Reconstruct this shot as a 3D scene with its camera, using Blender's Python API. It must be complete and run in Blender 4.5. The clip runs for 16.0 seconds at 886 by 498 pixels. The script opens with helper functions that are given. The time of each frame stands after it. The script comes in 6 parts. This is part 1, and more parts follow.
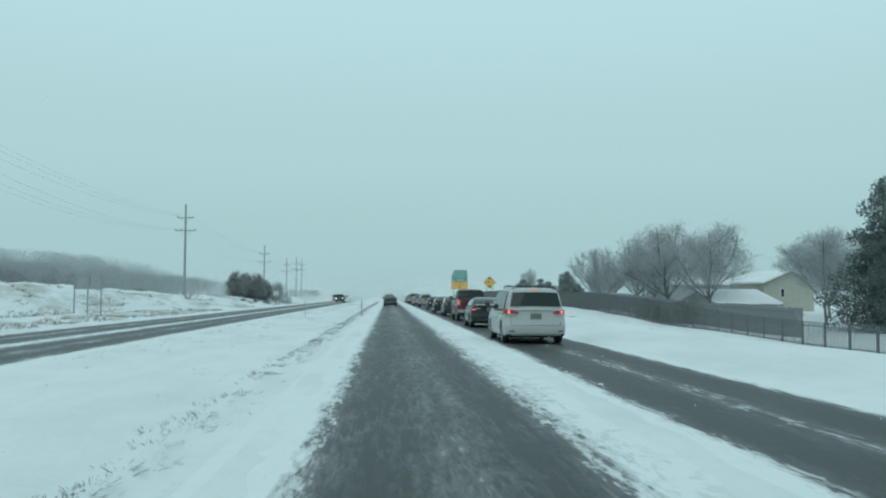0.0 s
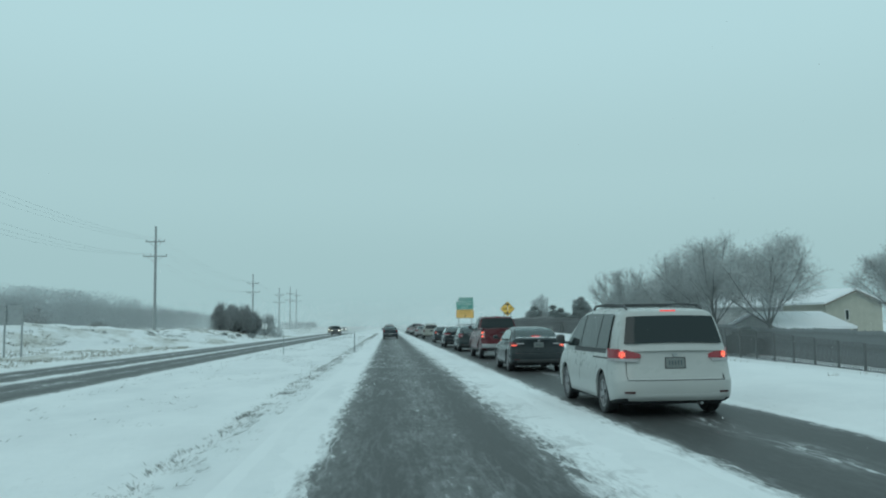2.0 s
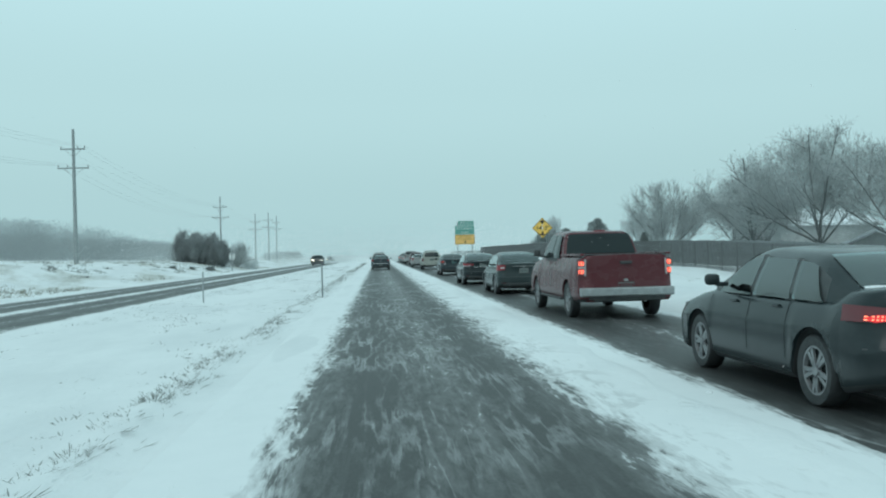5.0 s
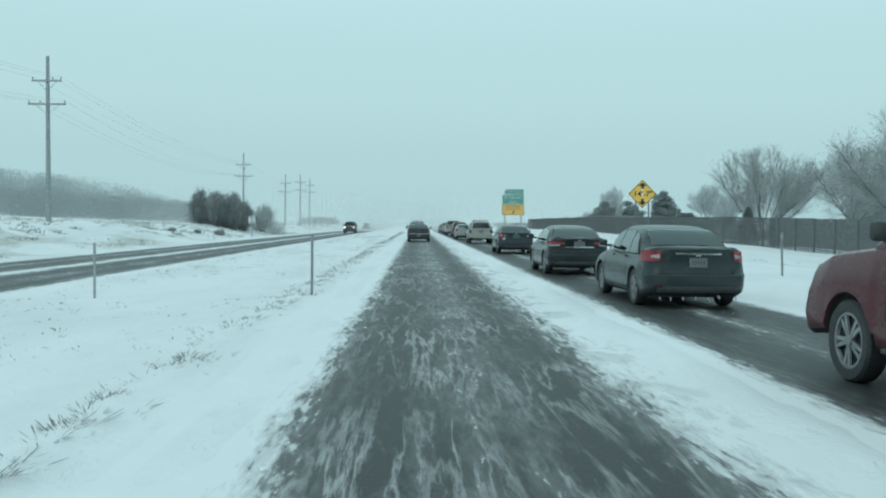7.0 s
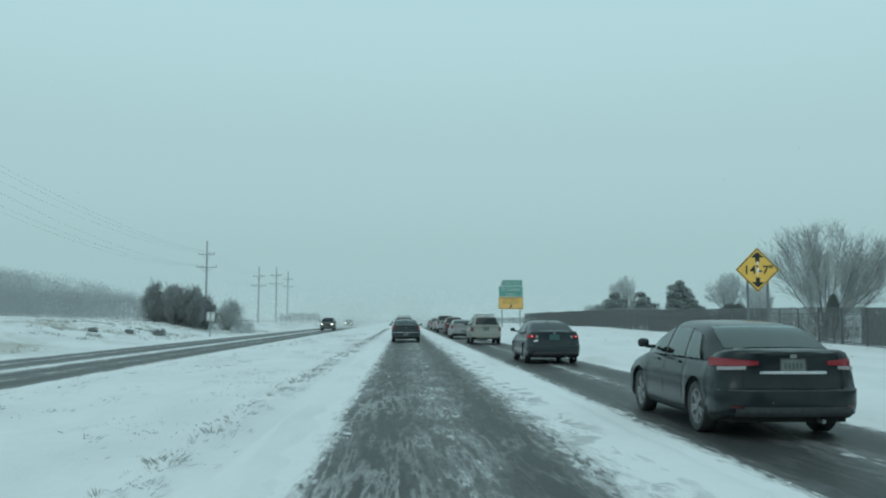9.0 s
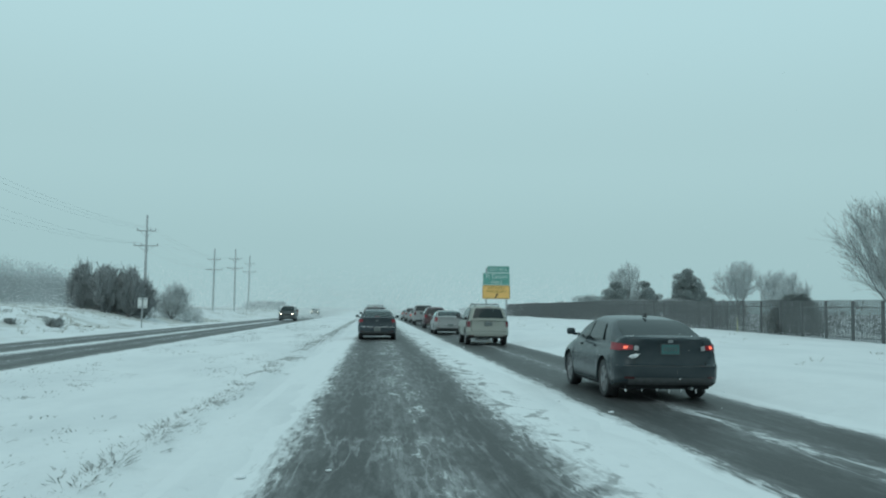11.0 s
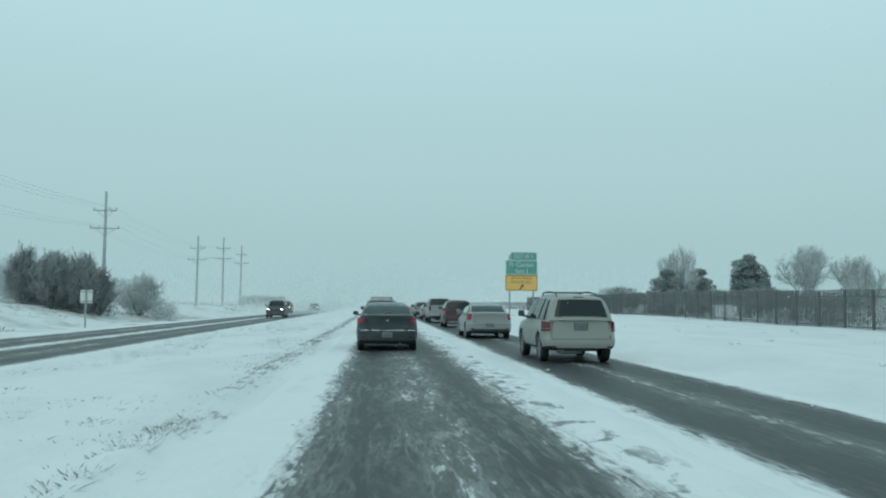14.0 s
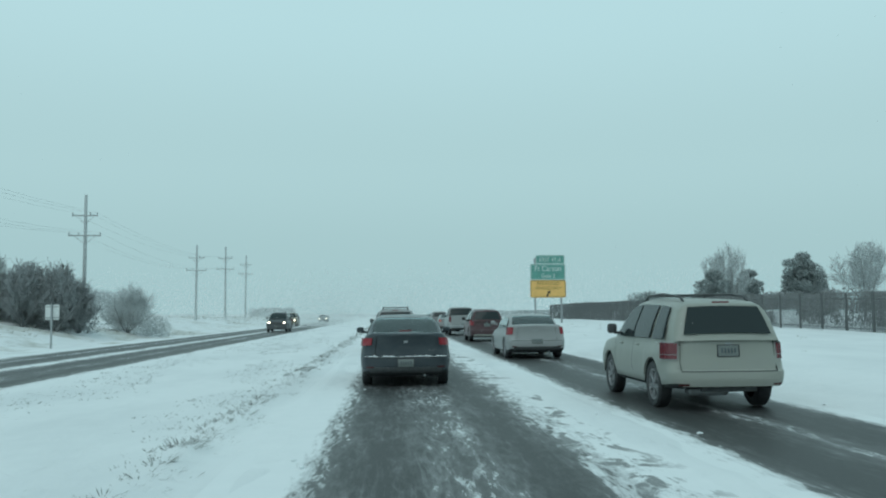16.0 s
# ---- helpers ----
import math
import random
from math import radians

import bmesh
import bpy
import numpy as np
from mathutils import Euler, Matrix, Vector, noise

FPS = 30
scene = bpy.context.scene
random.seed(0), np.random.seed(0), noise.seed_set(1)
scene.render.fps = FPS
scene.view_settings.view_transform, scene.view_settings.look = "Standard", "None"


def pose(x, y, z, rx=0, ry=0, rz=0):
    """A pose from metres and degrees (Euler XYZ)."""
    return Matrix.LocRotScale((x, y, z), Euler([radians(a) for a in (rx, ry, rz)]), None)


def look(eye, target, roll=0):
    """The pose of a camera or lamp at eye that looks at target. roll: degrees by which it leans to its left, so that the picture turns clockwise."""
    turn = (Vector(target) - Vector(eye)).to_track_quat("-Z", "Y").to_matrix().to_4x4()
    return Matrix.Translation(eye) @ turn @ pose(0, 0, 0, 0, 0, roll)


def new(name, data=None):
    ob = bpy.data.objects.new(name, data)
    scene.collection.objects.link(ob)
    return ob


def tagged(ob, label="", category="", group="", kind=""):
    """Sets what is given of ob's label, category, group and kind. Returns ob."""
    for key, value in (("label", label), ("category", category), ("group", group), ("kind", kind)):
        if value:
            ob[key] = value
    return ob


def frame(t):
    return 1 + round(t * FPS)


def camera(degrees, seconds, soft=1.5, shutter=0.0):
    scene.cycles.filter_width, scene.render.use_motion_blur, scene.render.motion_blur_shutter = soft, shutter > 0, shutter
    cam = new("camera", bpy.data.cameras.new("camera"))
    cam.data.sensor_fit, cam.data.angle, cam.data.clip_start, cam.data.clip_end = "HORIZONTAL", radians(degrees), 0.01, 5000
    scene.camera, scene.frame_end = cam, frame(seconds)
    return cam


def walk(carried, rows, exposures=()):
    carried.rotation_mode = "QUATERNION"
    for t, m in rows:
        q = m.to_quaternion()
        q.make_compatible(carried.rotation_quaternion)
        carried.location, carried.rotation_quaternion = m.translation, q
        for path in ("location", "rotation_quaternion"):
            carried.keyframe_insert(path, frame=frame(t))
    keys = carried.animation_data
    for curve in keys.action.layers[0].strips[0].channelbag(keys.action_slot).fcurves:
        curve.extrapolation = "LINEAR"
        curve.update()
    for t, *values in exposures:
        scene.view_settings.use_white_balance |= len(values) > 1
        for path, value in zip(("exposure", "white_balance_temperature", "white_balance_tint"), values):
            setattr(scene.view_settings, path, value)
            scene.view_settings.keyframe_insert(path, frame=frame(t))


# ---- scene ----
cam = camera(53.94, 16.0, soft=2.0)
# seconds, eye, then yaw to the left, pitch up and lean, in degrees
PATH = [
    (0.0, (-0.059, 9.235, 1.516), -3.59, 3.07, 0.32),
    (0.5, (-0.026, 12.579, 1.506), -2.05, 2.10, 0.26),
    (1.0, (0.035, 16.013, 1.512), -1.41, 0.37, 1.72),
    (1.5, (0.124, 19.473, 1.540), -2.89, 3.27, 1.18),
    (2.0, (-0.011, 22.681, 1.524), -3.65, 5.02, -0.72),
    (2.5, (-0.138, 25.792, 1.508), -3.47, 4.20, 0.05),
    (3.0, (-0.080, 29.256, 1.506), -2.96, 2.38, 0.23),
    (3.5, (-0.046, 32.866, 1.501), -2.90, 1.52, -0.41),
    (4.0, (-0.034, 36.576, 1.495), -3.59, 1.15, -1.35),
    (6.5, (0.080, 54.661, 1.449), -4.88, -1.35, -1.05),
    (7.0, (0.091, 58.322, 1.447), -1.74, -1.64, 0.51),
    (7.5, (0.104, 61.903, 1.456), 2.72, -0.51, -0.63),
    (8.0, (0.087, 65.496, 1.454), 3.13, 2.23, -1.32),
    (8.5, (0.057, 69.065, 1.445), -1.02, 4.71, -0.72),
    (11.0, (0.101, 86.911, 1.485), -4.44, 4.00, 0.71),
    (11.5, (0.088, 89.829, 1.468), -4.11, 5.52, -0.68),
    (12.0, (0.043, 92.483, 1.438), -4.55, 5.31, -0.83),
    (12.5, (-0.004, 95.206, 1.430), -4.77, 3.71, -1.09),
    (13.0, (-0.010, 97.849, 1.414), -4.93, 3.09, -1.41),
    (13.5, (-0.046, 100.366, 1.401), -4.74, 3.22, -0.70),
    (14.0, (-0.047, 102.711, 1.424), -4.25, 3.64, 0.47),
    (14.5, (-0.075, 105.007, 1.445), -4.39, 3.57, 0.35),
    (15.0, (-0.092, 107.198, 1.486), -4.45, 3.36, -0.57),
    (15.5, (-0.074, 109.202, 1.493), -3.92, 3.81, -0.73),
    (16.0, (-0.069, 111.151, 1.496), -3.51, 4.23, -0.50),
]
def aim(eye, yaw, pitch, lean):
    a, b = radians(yaw), radians(pitch)
    ahead = Vector((-math.sin(a) * math.cos(b), math.cos(a) * math.cos(b), math.sin(b)))
    return look(eye, Vector(eye) + ahead, lean)


EXPOSURES = [(0.0, 0.06, 6565, 11.3), (0.5, 0.07, 6565, 11.3), (1.0, 0.14, 6565, 11.3), (1.5, 0.06, 6565, 11.3), (2.0, -0.04, 6565, 11.3), (2.5, -0.03, 6565, 11.3), (3.2, 0.06, 6565, 11.3), (4.0, 0.16, 6565, 11.3), (6.5, 0.22, 6565, 11.3), (7.2, 0.22, 6565, 11.3), (8.5, -0.05, 6565, 11.3), (11.0, -0.03, 6565, 11.3), (11.5, -0.07, 6565, 11.3), (12.0, -0.04, 6565, 11.3), (13.0, 0.0, 6565, 11.3), (16.0, 0.03, 6565, 11.3)]
walk(cam, [(t, aim(eye, yaw, pitch, lean)) for t, eye, yaw, pitch, lean in PATH], EXPOSURES)

# ---- world, sun, exposure ----
world = bpy.data.worlds.new("overcast_sky")
scene.world = world
world.use_nodes = True
wn, wl = world.node_tree.nodes, world.node_tree.links
wn.clear()
w_out = wn.new("ShaderNodeOutputWorld")
w_bg = wn.new("ShaderNodeBackground")
w_sky = wn.new("ShaderNodeTexSky")
w_sky.sky_type = "NISHITA"
w_sky.sun_disc = False
w_sky.sun_elevation, w_sky.sun_rotation = radians(38), radians(200)
w_sky.dust_density, w_sky.air_density = 6.0, 1.5
w_gain = wn.new("ShaderNodeVectorMath")
w_gain.operation = "SCALE"
w_gain.inputs["Scale"].default_value = 0.10
w_co = wn.new("ShaderNodeTexCoord")
w_sep = wn.new("ShaderNodeSeparateXYZ")
w_ramp = wn.new("ShaderNodeValToRGB")
w_ramp.color_ramp.interpolation = "EASE"
CLOUD = ((0.0, (0.363, 0.566, 0.592)), (0.06, (0.376, 0.586, 0.612)), (0.17, (0.411, 0.634, 0.662)),
         (0.34, (0.460, 0.712, 0.752)), (1.0, (0.332, 0.54, 0.575)))
while len(w_ramp.color_ramp.elements) < len(CLOUD):
    w_ramp.color_ramp.elements.new(0.5)
for el, (at, col) in zip(w_ramp.color_ramp.elements, CLOUD):
    el.position, el.color = at, (*col, 1)
w_mix = wn.new("ShaderNodeMix")
w_mix.data_type = "RGBA"
w_mix.inputs["Factor"].default_value = 0.96
wl.new(w_sky.outputs["Color"], w_gain.inputs[0])
wl.new(w_co.outputs["Generated"], w_sep.inputs[0])
wl.new(w_sep.outputs["Z"], w_ramp.inputs["Fac"])
wl.new(w_gain.outputs[0], w_mix.inputs["A"])
wl.new(w_ramp.outputs["Color"], w_mix.inputs["B"])
wl.new(w_mix.outputs["Result"], w_bg.inputs["Color"])
wl.new(w_bg.outputs[0], w_out.inputs["Surface"])
w_bg.inputs["Strength"].default_value = 1.0

sun_data = bpy.data.lights.new("sun", "SUN")
sun_data.energy, sun_data.angle, sun_data.color = 0.5, radians(40), (0.93, 1.0, 1.0)
sun = new("sun", sun_data)
sun.matrix_world = look((0, 0, 60), (18, 40, 0))



# ---- materials ----
def socket(node, key, value):
    if isinstance(value, bpy.types.NodeSocket):
        node.id_data.links.new(value, node.inputs[key])
    elif value is not None:
        node.inputs[key].default_value = value


class Mat:
    """A small builder of node materials."""

    def __init__(self, name):
        self.m = bpy.data.materials.new(name)
        self.m.use_nodes = True
        self.t = self.m.node_tree
        self.b = self.t.nodes["Principled BSDF"]
        self.co = self.t.nodes.new("ShaderNodeTexCoord")

    def n(self, kind, **inputs):
        node = self.t.nodes.new(kind)
        for k, v in inputs.items():
            socket(node, k.replace("_", " "), v)
        return node

    def noise(self, scale, detail=4.0, stretch=(1, 1, 1), rough=0.55, warp=0.0):
        mp = self.n("ShaderNodeMapping", Vector=self.co.outputs["Object"], Scale=stretch)
        nz = self.n("ShaderNodeTexNoise", Vector=mp.outputs[0], Scale=scale, Detail=detail, Roughness=rough, Distortion=warp)
        return nz.outputs["Fac"]

    def ramp(self, fac, *stops):
        r = self.n("ShaderNodeValToRGB", Fac=fac)
        els = r.color_ramp.elements
        while len(els) < len(stops):
            els.new(0.5)
        for el, (at, col) in zip(els, stops):
            el.position, el.color = at, (*(col if isinstance(col, tuple) else (col, col, col)), 1)
        return r.outputs["Color"]

    def mix(self, fac, a, b):
        x = self.t.nodes.new("ShaderNodeMix")
        x.data_type = "RGBA"
        for key, v in (("Factor", fac), ("A", a), ("B", b)):
            if isinstance(v, tuple):
                v = (*v, 1)
            socket(x, [s.identifier for s in x.inputs].index({"Factor": "Factor_Float", "A": "A_Color", "B": "B_Color"}[key]), v)
        return x.outputs[2]

    def math(self, op, a, b=None, c=None):
        x = self.t.nodes.new("ShaderNodeMath")
        x.operation = op
        for i, v in enumerate((a, b, c)):
            socket(x, i, v)
        return x.outputs[0]

    def bump(self, height, strength, distance):
        x = self.n("ShaderNodeBump", Height=height, Strength=strength, Distance=distance)
        socket(self.b, "Normal", x.outputs[0])

    def set(self, **inputs):
        for k, v in inputs.items():
            if isinstance(v, tuple) and len(v) == 3:
                v = (*v, 1)
            socket(self.b, k.replace("_", " "), v)
        return self.m


def plain(name, col, rough=0.6, metal=0.0, vary=0.15, scale=6.0, bump=0.0, bscale=40.0):
    """A surface with soft blotches and fine grain."""
    m = Mat(name)
    lo, hi = tuple(c * (1 - vary) for c in col), tuple(min(1, c * (1 + vary)) for c in col)
    c = m.ramp(m.noise(scale, 6), (0.3, lo), (0.7, hi))
    if bump:
        m.bump(m.noise(bscale, 4), bump, 0.01)
    r = m.math("MULTIPLY_ADD", m.noise(scale * 2.3, 3), 0.2, rough - 0.1)
    return m.set(Base_Color=c, Roughness=r, Metallic=metal)


def snow_material():
    m = Mat("snow")
    big, fine = m.noise(0.35, 4, (1, 0.5, 1)), m.noise(3.0, 6)
    c = m.mix(m.math("MULTIPLY", fine, 0.6), (0.86, 0.88, 0.90), (0.76, 0.79, 0.81))
    c = m.mix(m.ramp(big, (0.45, 0.0), (0.75, 0.5)), c, (0.74, 0.77, 0.79))
    m.bump(m.math("ADD", m.math("MULTIPLY", m.noise(1.4, 5, (1, 0.6, 1)), 1.0), m.math("MULTIPLY", m.noise(14, 4), 0.25)), 0.45, 0.12)
    return m.set(Base_Color=c, Roughness=0.75)


def snowflake_material():
    """Loose flakes that take light from both sides."""
    m = Mat("airborne_snow")
    m.set(Base_Color=(0.97, 0.98, 0.98), Roughness=0.8, Specular_IOR_Level=0.1)
    glow = m.n("ShaderNodeBsdfTranslucent", Color=(0.97, 0.98, 0.98, 1))
    mix = m.n("ShaderNodeMixShader", Fac=0.6)
    m.t.links.new(m.b.outputs[0], mix.inputs[1])
    m.t.links.new(glow.outputs[0], mix.inputs[2])
    m.t.links.new(mix.outputs[0], m.t.nodes["Material Output"].inputs["Surface"])
    return m.m


def ground_material():
    """Snow, with dry grass showing through on the rough banks, away from the road."""
    m = Mat("snowy_ground")
    sep = m.n("ShaderNodeSeparateXYZ", Vector=m.co.outputs["Object"])
    fine = m.noise(2.6, 6)
    c = m.mix(m.math("MULTIPLY", fine, 0.5), (0.84, 0.86, 0.87), (0.71, 0.74, 0.76))
    mottle = m.ramp(m.noise(0.45, 7, (1, 0.35, 1), 0.62), (0.42, 0.0), (0.72, 0.55))
    c = m.mix(mottle, c, (0.62, 0.65, 0.67))
    # far fields blend to grey along y: haze painted into the snow
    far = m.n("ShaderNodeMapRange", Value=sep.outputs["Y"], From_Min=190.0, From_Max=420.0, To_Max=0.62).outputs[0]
    haze_mottle = m.ramp(m.noise(0.08, 6, (1, 0.3, 1), 0.6), (0.25, 0.6), (0.7, 1.0))
    c = m.mix(m.math("MULTIPLY", far, haze_mottle), c, (0.40, 0.425, 0.43))
    bank = m.n("ShaderNodeMapRange", Value=sep.outputs["X"], From_Min=-14.0, From_Max=-17.0).outputs[0]
    grass = m.ramp(m.noise(0.22, 8, (1, 0.55, 1), 0.66), (0.48, 0.0), (0.62, 1.0))
    straw = m.ramp(m.noise(5, 6, (1, 0.4, 1)), (0.3, (0.26, 0.25, 0.21)), (0.7, (0.48, 0.47, 0.41)))
    c = m.mix(m.math("MULTIPLY", m.math("MULTIPLY", grass, bank), 0.66), c, straw)
    dirt = m.ramp(m.noise(1.1, 8, (1, 0.3, 1), 0.7), (0.60, 0.0), (0.72, 0.35))
    near = m.n("ShaderNodeMapRange", Value=m.math("ABSOLUTE", m.math("ADD", sep.outputs["X"], 2.3)), From_Min=0.9, From_Max=0.1).outputs[0]
    c = m.mix(m.math("MULTIPLY", dirt, near), c, (0.22, 0.21, 0.18))
    pock = m.ramp(m.noise(3.4, 5, (1, 0.6, 1), 0.62, 0.4), (0.56, 0.0), (0.70, 1.0))
    median = m.n("ShaderNodeMapRange", Value=m.math("ABSOLUTE", m.math("ADD", sep.outputs["X"], 4.4)), From_Min=3.6, From_Max=2.4).outputs[0]
    speck = m.ramp(m.noise(11.0, 5, (1, 0.55, 1), 0.6, 0.3), (0.66, 0.0), (0.74, 0.5))
    c = m.mix(m.math("MULTIPLY", m.math("MULTIPLY", speck, m.ramp(m.noise(0.6, 4), (0.42, 0.0), (0.62, 1.0))), median), c, (0.30, 0.31, 0.29))
    relief = m.math("ADD", m.noise(1.2, 5, (1, 0.5, 1)), m.math("MULTIPLY", m.noise(9, 5), 0.3))
    m.bump(m.math("SUBTRACT", relief, m.math("MULTIPLY", pock, 0.30)), 0.5, 0.10)
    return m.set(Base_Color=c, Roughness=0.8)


def road_material():
    """Wet asphalt under streaks of packed and drifting snow; the wheel tracks are the barest."""
    m = Mat("slushy_asphalt")
    sep = m.n("ShaderNodeSeparateXYZ", Vector=m.co.outputs["Object"])
    u = m.n("ShaderNodeMapRange", Value=sep.outputs["X"], From_Min=-15.0, From_Max=9.0).outputs[0]
    at = lambda x: (x + 15.0) / 24.0
    stops = ((-14.6, 0.70), (-13.8, 0.40), (-13.4, 0.30), (-12.8, 0.45), (-12.1, 0.28), (-11.5, 0.38), (-11.0, 0.62), (-10.5, 0.40), (-10.1, 0.27), (-9.5, 0.42), (-8.8, 0.27), (-8.4, 0.40), (-8.0, 0.70),
             (-1.15, 0.80), (-0.85, 0.52), (-0.6, 0.36), (-0.2, 0.24), (0.2, 0.38), (0.5, 0.435), (0.9, 0.435), (1.15, 0.34), (1.4, 0.24), (1.65, 0.36), (1.9, 0.48), (2.2, 0.62), (2.85, 0.76))
    stops2 = ((2.8, 0.76), (3.2, 0.72), (3.6, 0.38), (4.0, 0.18), (4.4, 0.26), (4.9, 0.44), (5.3, 0.30), (5.7, 0.18), (6.2, 0.38), (6.6, 0.75))
    p = m.ramp(u, *((at(x), v) for x, v in stops))
    p2 = m.ramp(u, *((at(x), v) for x, v in stops2))
    right = m.math("GREATER_THAN", sep.outputs["X"], 2.85)
    p = m.mix(right, p, p2)
    early = m.n("ShaderNodeMapRange", Value=sep.outputs["Y"], From_Min=100.0, From_Max=42.0, To_Min=0.03, To_Max=0.085).outputs[0]
    middle = m.n("ShaderNodeMapRange", Value=m.math("ABSOLUTE", m.math("SUBTRACT", sep.outputs["X"], 0.7)), From_Min=1.1, From_Max=0.6).outputs[0]
    p = m.math("SUBTRACT", p, m.math("MULTIPLY", early, middle))
    streak = m.noise(5.2, 9, (1.0, 0.13, 1), 0.62, 0.7)
    flake = m.noise(13.0, 7, (1.0, 0.20, 1), 0.66, 0.5)
    patchy = m.noise(0.55, 4, (1, 0.5, 1), 0.6, 0.8)
    s = m.math("ADD", m.math("MULTIPLY_ADD", streak, 0.50, -0.25), m.math("MULTIPLY_ADD", flake, 0.50, -0.25))
    s = m.math("ADD", m.math("ADD", s, p), m.math("MULTIPLY_ADD", patchy, 0.18, -0.09))
    snow = m.ramp(s, (0.445, 0.0), (0.50, 0.62), (0.62, 1.0))
    vein = m.noise(2.6, 7, (1.0, 0.11, 1), 0.60, 0.35)
    vein = m.math("SUBTRACT", 1.0, m.math("ABSOLUTE", m.math("MULTIPLY_ADD", vein, 2.0, -1.0)))
    vein = m.n("ShaderNodeMapRange", Value=vein, From_Min=0.93, From_Max=1.0).outputs[0]
    room = m.n("ShaderNodeMapRange", Value=m.math("ADD", p, m.math("MULTIPLY_ADD", patchy, 0.5, -0.25)), From_Min=0.36, From_Max=0.52, To_Max=0.75).outputs[0]
    snow = m.math("MAXIMUM", snow, m.math("MULTIPLY", vein, room))
    skew = m.n("ShaderNodeMapping", Vector=m.co.outputs["Object"], Rotation=(0, 0, radians(9)), Scale=(1.0, 0.075, 1))
    wisp = m.n("ShaderNodeTexNoise", Vector=skew.outputs[0], Scale=4.2, Detail=7.0, Roughness=0.60, Distortion=0.28).outputs["Fac"]
    wisp = m.math("SUBTRACT", 1.0, m.math("ABSOLUTE", m.math("MULTIPLY_ADD", wisp, 2.0, -1.0)))
    wisp = m.n("ShaderNodeMapRange", Value=m.math("ADD", wisp, m.math("MULTIPLY_ADD", flake, 0.16, -0.08)), From_Min=0.90, From_Max=1.02).outputs[0]
    drift = m.n("ShaderNodeMapRange", Value=sep.outputs["Y"], From_Min=36.0, From_Max=58.0, To_Min=0.30).outputs[0]
    drift = m.math("MULTIPLY", drift, m.n("ShaderNodeMapRange", Value=sep.outputs["Y"], From_Min=118.0, From_Max=88.0, To_Min=0.35).outputs[0])
    drift = m.math("MULTIPLY", drift, m.ramp(m.noise(0.9, 4, (1, 0.4, 1), 0.6, 0.6), (0.42, 0.04), (0.64, 0.48)))
    drift = m.math("MULTIPLY", drift, m.math("MULTIPLY", m.math("MULTIPLY_ADD", right, -0.8, 1.0), m.math("GREATER_THAN", sep.outputs["X"], -2.0)))
    snow = m.math("MAXIMUM", snow, m.math("MULTIPLY", wisp, drift))
    melt = m.ramp(m.math("ADD", m.noise(1.7, 6, (1.0, 0.55, 1), 0.6, 0.8), m.math("MULTIPLY_ADD", flake, 0.2, -0.1)), (0.54, 0.0), (0.60, 0.85))
    strip = m.n("ShaderNodeMapRange", Value=m.math("ABSOLUTE", m.math("SUBTRACT", sep.outputs["X"], 2.10)), From_Min=0.75, From_Max=0.30).outputs[0]
    thaw = m.n("ShaderNodeMapRange", Value=sep.outputs["Y"], From_Min=70.0, From_Max=112.0, To_Min=0.25).outputs[0]
    snow = m.math("MULTIPLY", snow, m.math("SUBTRACT", 1.0, m.math("MULTIPLY", m.math("MULTIPLY", melt, thaw), strip)))
    spray = m.n("ShaderNodeMapRange", Value=sep.outputs["Y"], From_Min=48.0, From_Max=74.0, To_Min=0.42, To_Max=0.12).outputs[0]
    film = m.math("MULTIPLY", m.ramp(s, (0.26, 0.0), (0.50, 0.30)), m.math("SUBTRACT", 1.0, m.math("MULTIPLY", right, spray)))
    dark = m.ramp(m.noise(30, 5), (0.3, (0.034, 0.036, 0.036)), (0.7, (0.060, 0.061, 0.060)))
    base = m.mix(film, dark, (0.42, 0.43, 0.43))
    c = m.mix(snow, base, m.mix(m.math("MULTIPLY", m.noise(2.6, 6), 0.5), (0.84, 0.86, 0.87), (0.71, 0.74, 0.76)))
    m.bump(m.math("ADD", m.math("MULTIPLY", snow, 0.7), m.math("MULTIPLY", m.noise(120, 3), 0.10)), 0.35, 0.02)
    return m.set(Base_Color=c, Roughness=m.math("MULTIPLY_ADD", snow, 0.30, 0.50), Specular_IOR_Level=0.24)


def car_paint(name, col, rough=0.28, metal=0.0, grime=0.35):
    """Paint under road salt: greyer and duller where spray has dried on it, most of all low on the sides."""
    m = Mat(name)
    sep = m.n("ShaderNodeSeparateXYZ", Vector=m.co.outputs["Object"])
    low = m.n("ShaderNodeMapRange", Value=m.math("ADD", sep.outputs["Z"], m.math("MULTIPLY_ADD", m.noise(5, 5), 0.5, -0.25)), From_Min=0.85, From_Max=0.25).outputs[0]
    blotch = m.ramp(m.noise(2.2, 7, (1, 1, 1.6), 0.62), (0.35, 0.0), (0.75, grime))
    speck = m.ramp(m.noise(45, 3), (0.60, 0.0), (0.75, grime * 0.7))
    salt = m.math("MAXIMUM", m.math("MAXIMUM", blotch, speck), m.math("MULTIPLY", low, grime * 0.9))
    c = m.mix(salt, col, (0.30, 0.31, 0.31))
    return m.set(Base_Color=c, Roughness=m.math("MULTIPLY_ADD", salt, 0.45, rough - 0.04), Metallic=metal, Specular_IOR_Level=0.32, Coat_Weight=0.06, Coat_Roughness=0.12)


def lamp_material(name, col, glow=0.0, glow_col=None):
    m = Mat(name)
    m.set(Base_Color=col, Roughness=0.2, Coat_Weight=0.5)
    if glow:
        m.set(Emission_Color=glow_col or col, Emission_Strength=glow)
    return m.m


